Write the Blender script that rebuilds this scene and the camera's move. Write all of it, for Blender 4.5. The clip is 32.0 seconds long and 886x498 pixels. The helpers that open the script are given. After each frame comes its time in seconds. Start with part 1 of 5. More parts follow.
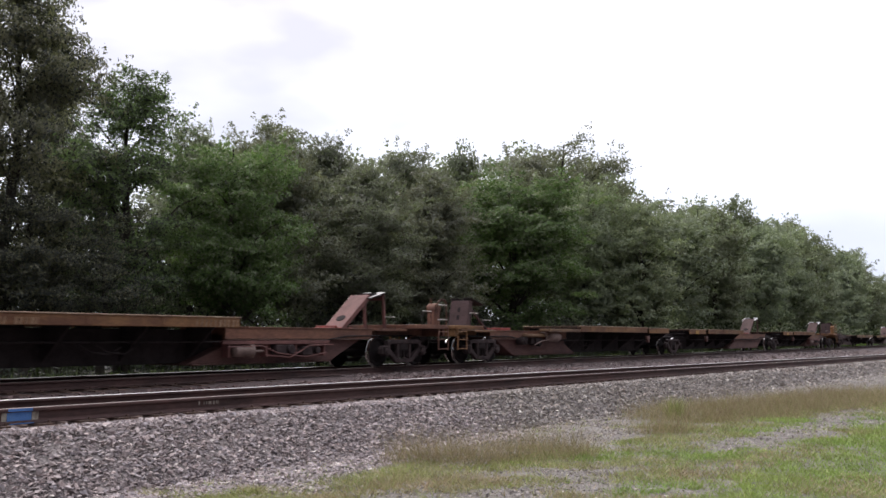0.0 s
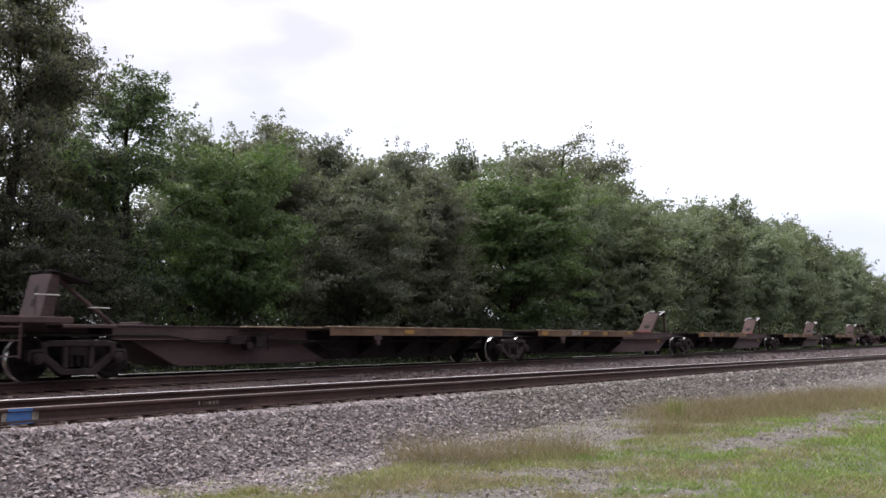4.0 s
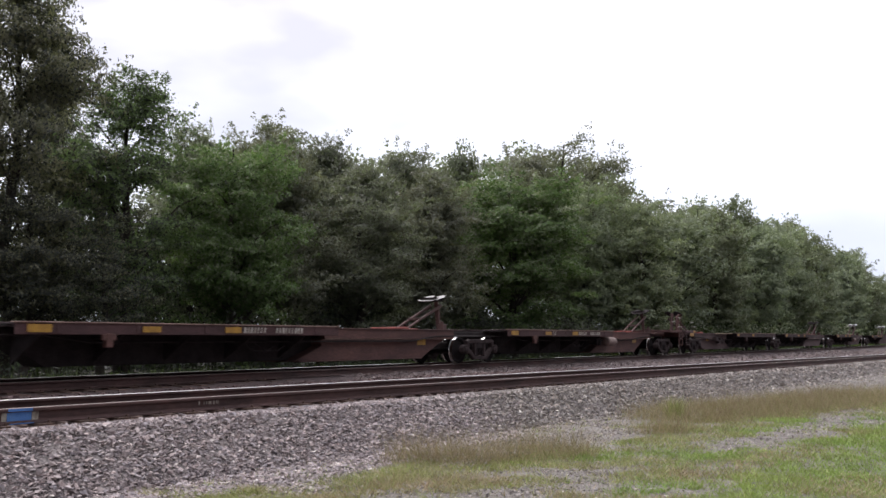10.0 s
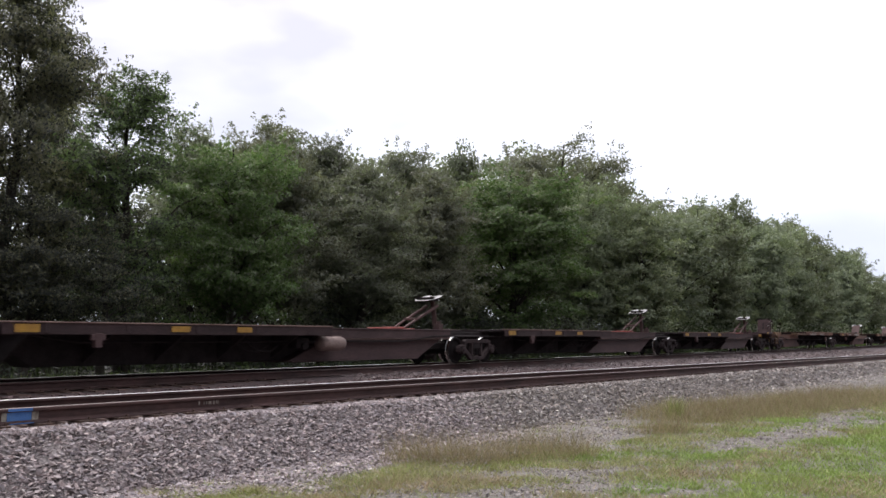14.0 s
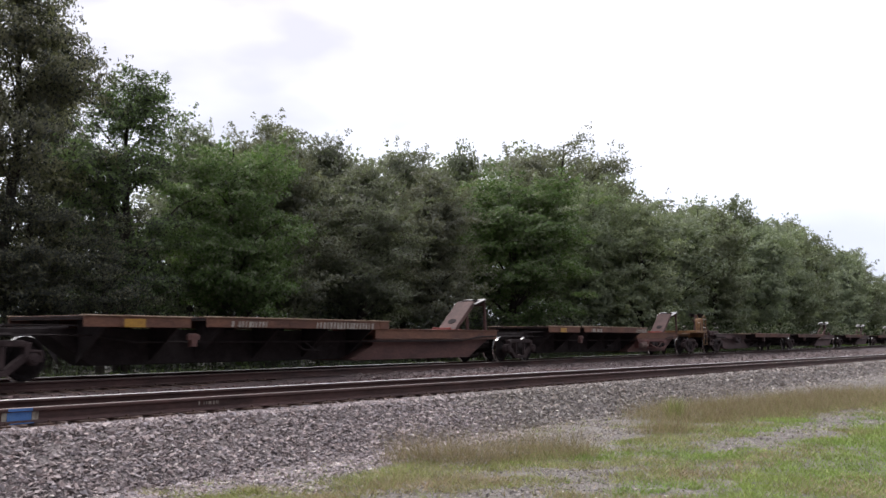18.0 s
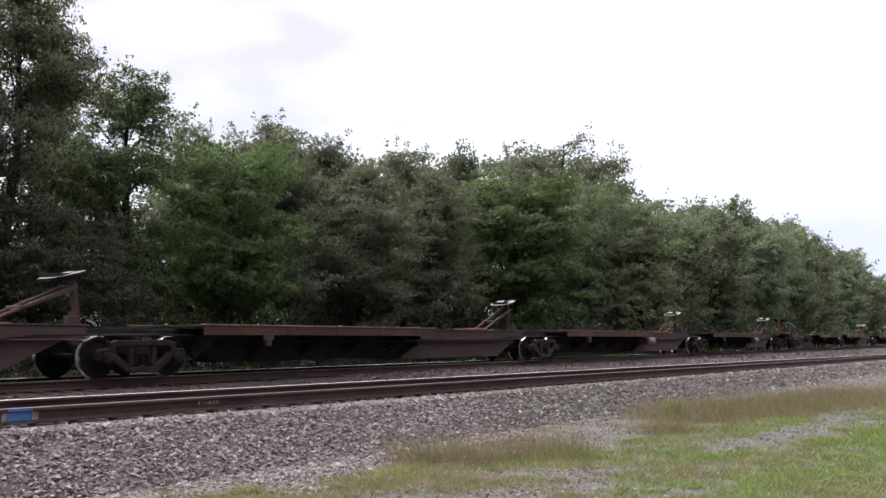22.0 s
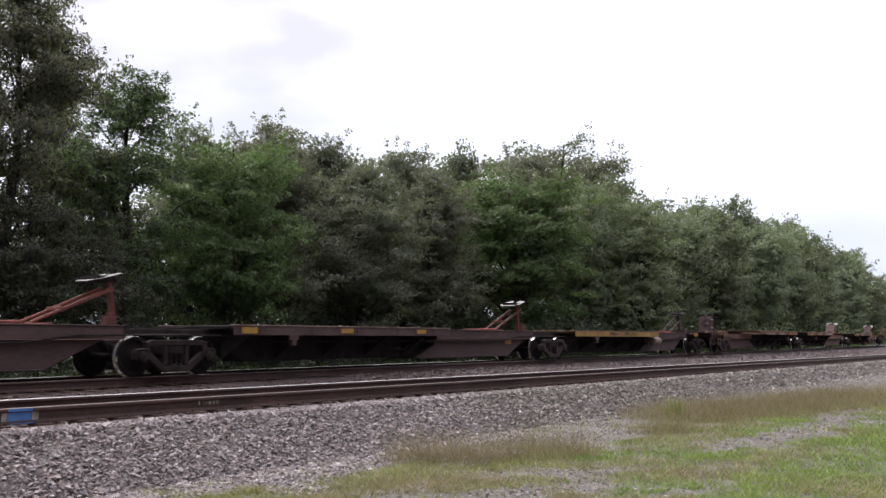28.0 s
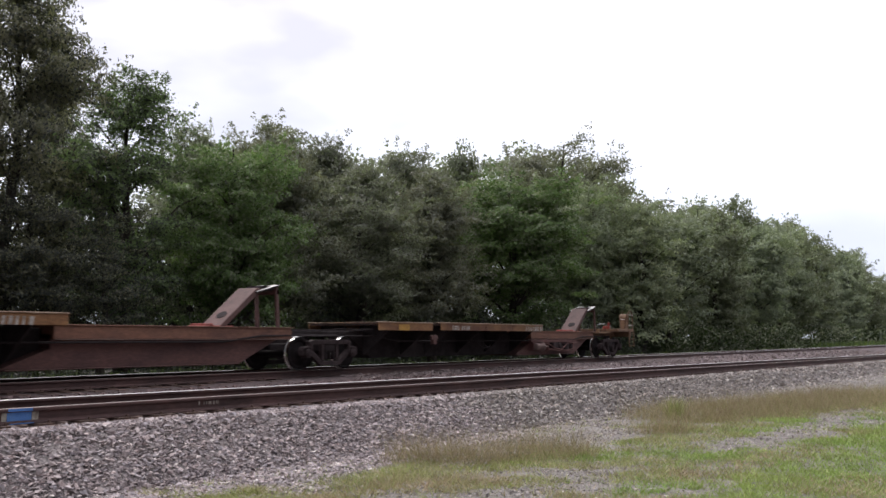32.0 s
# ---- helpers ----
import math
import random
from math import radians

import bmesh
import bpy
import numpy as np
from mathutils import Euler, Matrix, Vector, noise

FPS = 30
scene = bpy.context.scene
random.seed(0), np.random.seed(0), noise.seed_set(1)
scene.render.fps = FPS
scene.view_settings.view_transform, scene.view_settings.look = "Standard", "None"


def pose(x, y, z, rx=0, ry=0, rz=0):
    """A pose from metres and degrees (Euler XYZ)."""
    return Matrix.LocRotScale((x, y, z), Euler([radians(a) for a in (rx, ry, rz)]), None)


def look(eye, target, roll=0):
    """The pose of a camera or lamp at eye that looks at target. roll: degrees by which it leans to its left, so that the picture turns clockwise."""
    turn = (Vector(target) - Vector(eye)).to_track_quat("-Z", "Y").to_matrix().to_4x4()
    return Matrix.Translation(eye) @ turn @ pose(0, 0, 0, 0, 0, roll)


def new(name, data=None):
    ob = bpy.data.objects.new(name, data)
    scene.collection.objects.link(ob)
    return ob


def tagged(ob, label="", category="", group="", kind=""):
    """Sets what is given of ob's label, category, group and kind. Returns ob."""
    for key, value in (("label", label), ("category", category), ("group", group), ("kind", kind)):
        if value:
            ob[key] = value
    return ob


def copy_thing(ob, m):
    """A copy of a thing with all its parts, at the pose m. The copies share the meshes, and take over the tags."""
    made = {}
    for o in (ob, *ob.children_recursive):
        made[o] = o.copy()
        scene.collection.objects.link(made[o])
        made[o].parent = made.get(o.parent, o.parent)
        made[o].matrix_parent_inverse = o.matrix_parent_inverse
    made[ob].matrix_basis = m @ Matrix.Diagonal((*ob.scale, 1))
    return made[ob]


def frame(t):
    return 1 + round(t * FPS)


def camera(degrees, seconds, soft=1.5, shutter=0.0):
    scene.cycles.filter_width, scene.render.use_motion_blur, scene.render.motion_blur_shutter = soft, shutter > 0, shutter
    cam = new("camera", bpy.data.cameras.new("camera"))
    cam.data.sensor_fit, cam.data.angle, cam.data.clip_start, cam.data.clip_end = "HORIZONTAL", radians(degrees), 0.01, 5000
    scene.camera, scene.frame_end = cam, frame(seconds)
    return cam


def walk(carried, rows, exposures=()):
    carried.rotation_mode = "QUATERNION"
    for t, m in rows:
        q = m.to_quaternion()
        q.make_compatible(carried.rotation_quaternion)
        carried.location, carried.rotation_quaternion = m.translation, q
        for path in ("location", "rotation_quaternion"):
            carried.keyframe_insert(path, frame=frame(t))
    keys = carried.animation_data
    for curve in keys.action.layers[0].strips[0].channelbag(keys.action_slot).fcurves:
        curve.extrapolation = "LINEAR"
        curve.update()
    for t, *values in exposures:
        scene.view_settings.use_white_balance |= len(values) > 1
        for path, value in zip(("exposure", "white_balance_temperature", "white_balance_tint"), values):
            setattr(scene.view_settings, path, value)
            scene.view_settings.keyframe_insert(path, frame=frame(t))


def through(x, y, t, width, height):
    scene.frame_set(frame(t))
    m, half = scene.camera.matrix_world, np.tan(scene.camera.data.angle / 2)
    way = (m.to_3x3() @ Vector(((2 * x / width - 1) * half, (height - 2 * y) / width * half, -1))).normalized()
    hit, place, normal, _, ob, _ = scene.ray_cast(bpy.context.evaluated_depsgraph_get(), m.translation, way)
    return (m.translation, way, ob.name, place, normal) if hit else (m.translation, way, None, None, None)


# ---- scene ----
RAIL_Z = 0.80          # top of rail of the main track, over the verge
TRAIN_Y = 16.56        # centre line of the main track
CAM = look((0, 0, 1.60), (math.cos(radians(34.33)) * 10, math.sin(radians(34.33)) * 10, 1.60 + 10 * math.tan(radians(5.703))))
cam = camera(52.72, 32.0, soft=1.55, shutter=0.1)
walk(cam, [(0.0, CAM), (32.0, CAM)], [(0.0, 0.0, 6500, 15), (32.0, 0.0, 6500, 15)])


# ---------------------------------------------------------------- light
def node(tree, kind, **values):
    n = tree.nodes.new(kind)
    for key, value in values.items():
        n.inputs[key.replace("_", " ")].default_value = value
    return n


world = bpy.data.worlds.new("overcast_sky")
scene.world = world
world.use_nodes = True
wt = world.node_tree
wt.nodes.clear()
w_out = wt.nodes.new("ShaderNodeOutputWorld")
w_bg = wt.nodes.new("ShaderNodeBackground")
w_sky = wt.nodes.new("ShaderNodeTexSky")
w_sky.sky_type = "NISHITA"
w_sky.sun_disc = False
w_sky.sun_elevation = radians(50)
w_sky.sun_rotation = radians(19)
w_coord = wt.nodes.new("ShaderNodeTexCoord")
w_map = wt.nodes.new("ShaderNodeMapping")
w_map.inputs["Scale"].default_value = (1.0, 1.0, 2.6)
w_map.inputs["Location"].default_value = (0.30, 0.17, -0.114)
w_noise = node(wt, "ShaderNodeTexNoise", Scale=1.7, Detail=5.0, Roughness=0.48)
w_ramp = wt.nodes.new("ShaderNodeValToRGB")
w_ramp.color_ramp.elements[0].position, w_ramp.color_ramp.elements[0].color = 0.36, (0.47, 0.466, 0.50, 1)
w_ramp.color_ramp.elements[1].position, w_ramp.color_ramp.elements[1].color = 0.57, (1.03, 1.03, 1.05, 1)
w_sep = wt.nodes.new("ShaderNodeSeparateXYZ")
w_low = wt.nodes.new("ShaderNodeMapRange")
w_low.inputs["From Min"].default_value, w_low.inputs["From Max"].default_value = 0.0, 0.40
w_hmix = wt.nodes.new("ShaderNodeMix")
w_hmix.data_type = "RGBA"
w_hmix.inputs["A"].default_value = (0.42, 0.47, 0.55, 1)
w_thin = wt.nodes.new("ShaderNodeMix")
w_thin.data_type = "RGBA"
w_thin.inputs["Factor"].default_value = 0.93
w_scale = wt.nodes.new("ShaderNodeVectorMath")
w_scale.operation = "SCALE"
w_scale.inputs["Scale"].default_value = 0.10
wt.links.new(w_coord.outputs["Generated"], w_map.inputs["Vector"])
wt.links.new(w_map.outputs["Vector"], w_noise.inputs["Vector"])
wt.links.new(w_noise.outputs["Fac"], w_ramp.inputs["Fac"])
wt.links.new(w_coord.outputs["Generated"], w_sep.inputs["Vector"])
wt.links.new(w_sep.outputs["Z"], w_low.inputs["Value"])
wt.links.new(w_low.outputs["Result"], w_hmix.inputs["Factor"])
wt.links.new(w_ramp.outputs["Color"], w_hmix.inputs["B"])
wt.links.new(w_sky.outputs["Color"], w_scale.inputs["Vector"])
wt.links.new(w_scale.outputs["Vector"], w_thin.inputs["A"])
wt.links.new(w_hmix.outputs["Result"], w_thin.inputs["B"])
# the cloud glows round the hidden sun, beyond the trees, and is duller on the other side
w_dot = wt.nodes.new("ShaderNodeVectorMath")
w_dot.operation = "DOT_PRODUCT"
w_dot.inputs[1].default_value = Vector((0.25, 0.62, 0.74)).normalized()
w_glow = wt.nodes.new("ShaderNodeMapRange")
w_glow.interpolation_type = "SMOOTHSTEP"
w_glow.inputs["From Min"].default_value, w_glow.inputs["From Max"].default_value = -0.22, 0.44
w_glow.inputs["To Min"].default_value, w_glow.inputs["To Max"].default_value = 0.27, 1.92
wt.links.new(w_coord.outputs["Generated"], w_dot.inputs[0])
wt.links.new(w_dot.outputs["Value"], w_glow.inputs["Value"])
wt.links.new(w_glow.outputs["Result"], w_bg.inputs["Strength"])
wt.links.new(w_thin.outputs["Result"], w_bg.inputs["Color"])
wt.links.new(w_bg.outputs["Background"], w_out.inputs["Surface"])

sun = new("sun", bpy.data.lights.new("sun", "SUN"))
sun.data.energy = 2.0
sun.data.angle = radians(30)
sun.data.color = (1.0, 0.96, 0.9)
sun.matrix_world = look((21, 61, 77), (0, 0, 0))
scene.view_settings.exposure = 0.0


# ---------------------------------------------------------------- materials
def material(name, base, second=None, scale=3.0, detail=6.0, low=0.35, high=0.65, rough=0.8, metal=0.0, bump=0.15, bump_scale=None,
             grain=0.25, random_tint=0.0, island=0.0, stretch=(1, 1, 1), spec=0.5):
    """Two colours in patches, a fine grain over them, a bump, and a tint that varies from object to object or piece to piece."""
    m = bpy.data.materials.new(name)
    m.use_nodes = True
    t = m.node_tree
    b = t.nodes["Principled BSDF"]
    b.inputs["Roughness"].default_value = rough
    b.inputs["Metallic"].default_value = metal
    b.inputs["Specular IOR Level"].default_value = spec
    second = second or tuple(c * 0.6 for c in base)
    coord = t.nodes.new("ShaderNodeTexCoord")
    mapping = t.nodes.new("ShaderNodeMapping")
    mapping.inputs["Scale"].default_value = stretch
    t.links.new(coord.outputs["Object"], mapping.inputs["Vector"])
    big = node(t, "ShaderNodeTexNoise", Scale=scale, Detail=detail, Roughness=0.6)
    t.links.new(mapping.outputs["Vector"], big.inputs["Vector"])
    ramp = t.nodes.new("ShaderNodeValToRGB")
    ramp.color_ramp.elements[0].position, ramp.color_ramp.elements[0].color = low, (*second, 1)
    ramp.color_ramp.elements[1].position, ramp.color_ramp.elements[1].color = high, (*base, 1)
    t.links.new(big.outputs["Fac"], ramp.inputs["Fac"])
    fine = node(t, "ShaderNodeTexNoise", Scale=bump_scale or scale * 12, Detail=4.0, Roughness=0.6)
    t.links.new(mapping.outputs["Vector"], fine.inputs["Vector"])
    span = t.nodes.new("ShaderNodeMapRange")
    span.inputs["To Min"].default_value, span.inputs["To Max"].default_value = 1 - grain, 1 + grain
    span.inputs["From Min"].default_value, span.inputs["From Max"].default_value = 0.3, 0.7
    t.links.new(fine.outputs["Fac"], span.inputs["Value"])
    value = span.outputs["Result"]
    for amount, kind, socket in ((random_tint, "ShaderNodeObjectInfo", "Random"), (island, "ShaderNodeNewGeometry", "Random Per Island")):
        if amount:
            info = t.nodes.new(kind)
            r = t.nodes.new("ShaderNodeMapRange")
            r.inputs["To Min"].default_value, r.inputs["To Max"].default_value = 1 - amount, 1 + amount
            t.links.new(info.outputs[socket], r.inputs["Value"])
            mul = t.nodes.new("ShaderNodeMath")
            mul.operation = "MULTIPLY"
            t.links.new(value, mul.inputs[0])
            t.links.new(r.outputs["Result"], mul.inputs[1])
            value = mul.outputs["Value"]
    tint = t.nodes.new("ShaderNodeVectorMath")
    tint.operation = "SCALE"
    t.links.new(ramp.outputs["Color"], tint.inputs[0])
    t.links.new(value, tint.inputs["Scale"])
    t.links.new(tint.outputs["Vector"], b.inputs["Base Color"])
    if bump:
        bp = node(t, "ShaderNodeBump", Strength=bump, Distance=0.02)
        t.links.new(fine.outputs["Fac"], bp.inputs["Height"])
        t.links.new(bp.outputs["Normal"], b.inputs["Normal"])
    return m


def leaf_material(name, base, second, through=0.35, spread=0.30):
    """Leaves: a matt face and light that comes through, greener; each leaf and each tree a little different."""
    m = material(name, base, second, scale=0.45, detail=3.0, rough=0.55, bump=0, bump_scale=2.5, grain=0.2, random_tint=0.26, island=spread)
    t = m.node_tree
    b = t.nodes["Principled BSDF"]
    b.inputs["Specular IOR Level"].default_value = 0.18
    source = b.inputs["Base Color"].links[0].from_socket
    trans = t.nodes.new("ShaderNodeBsdfTranslucent")
    warm = t.nodes.new("ShaderNodeVectorMath")
    warm.operation = "MULTIPLY"
    warm.inputs[1].default_value = (through * 1.15, through * 1.25, through * 0.75)
    t.links.new(source, warm.inputs[0])
    t.links.new(warm.outputs["Vector"], trans.inputs["Color"])
    mix = t.nodes.new("ShaderNodeAddShader")
    t.links.new(b.outputs["BSDF"], mix.inputs[0])
    t.links.new(trans.outputs["BSDF"], mix.inputs[1])
    t.links.new(mix.outputs["Shader"], t.nodes["Material Output"].inputs["Surface"])
    return m


def stone_material(name, dark, mid, light):
    """Broken stone: each piece its own grey, a few of them pale."""
    m = material(name, mid, tuple(c * 0.7 for c in mid), scale=2.0, rough=0.75, grain=0.22, bump=0.25, bump_scale=60)
    t = m.node_tree
    b = t.nodes["Principled BSDF"]
    source = b.inputs["Base Color"].links[0].from_socket
    info = t.nodes.new("ShaderNodeNewGeometry")
    ramp = t.nodes.new("ShaderNodeValToRGB")
    e = ramp.color_ramp.elements
    e[0].position, e[0].color = 0.0, (*dark, 1)
    e[1].position, e[1].color = 1.0, (*light, 1)
    for place, tone, warm in ((0.22, 0.66, 1.08), (0.42, 0.90, 0.94), (0.58, 1.02, 1.07), (0.76, 1.22, 0.97), (0.90, 1.5, 1.07), (0.955, 1.7, 1.05)):
        n = e.new(place)
        n.color = (mid[0] * tone * warm, mid[1] * tone, mid[2] * tone / warm, 1)
    t.links.new(info.outputs["Random Per Island"], ramp.inputs["Fac"])
    mix = t.nodes.new("ShaderNodeMix")
    mix.data_type = "RGBA"
    mix.inputs["Factor"].default_value = 0.78
    t.links.new(source, mix.inputs["A"])
    t.links.new(ramp.outputs["Color"], mix.inputs["B"])
    t.links.new(mix.outputs["Result"], b.inputs["Base Color"])
    return m


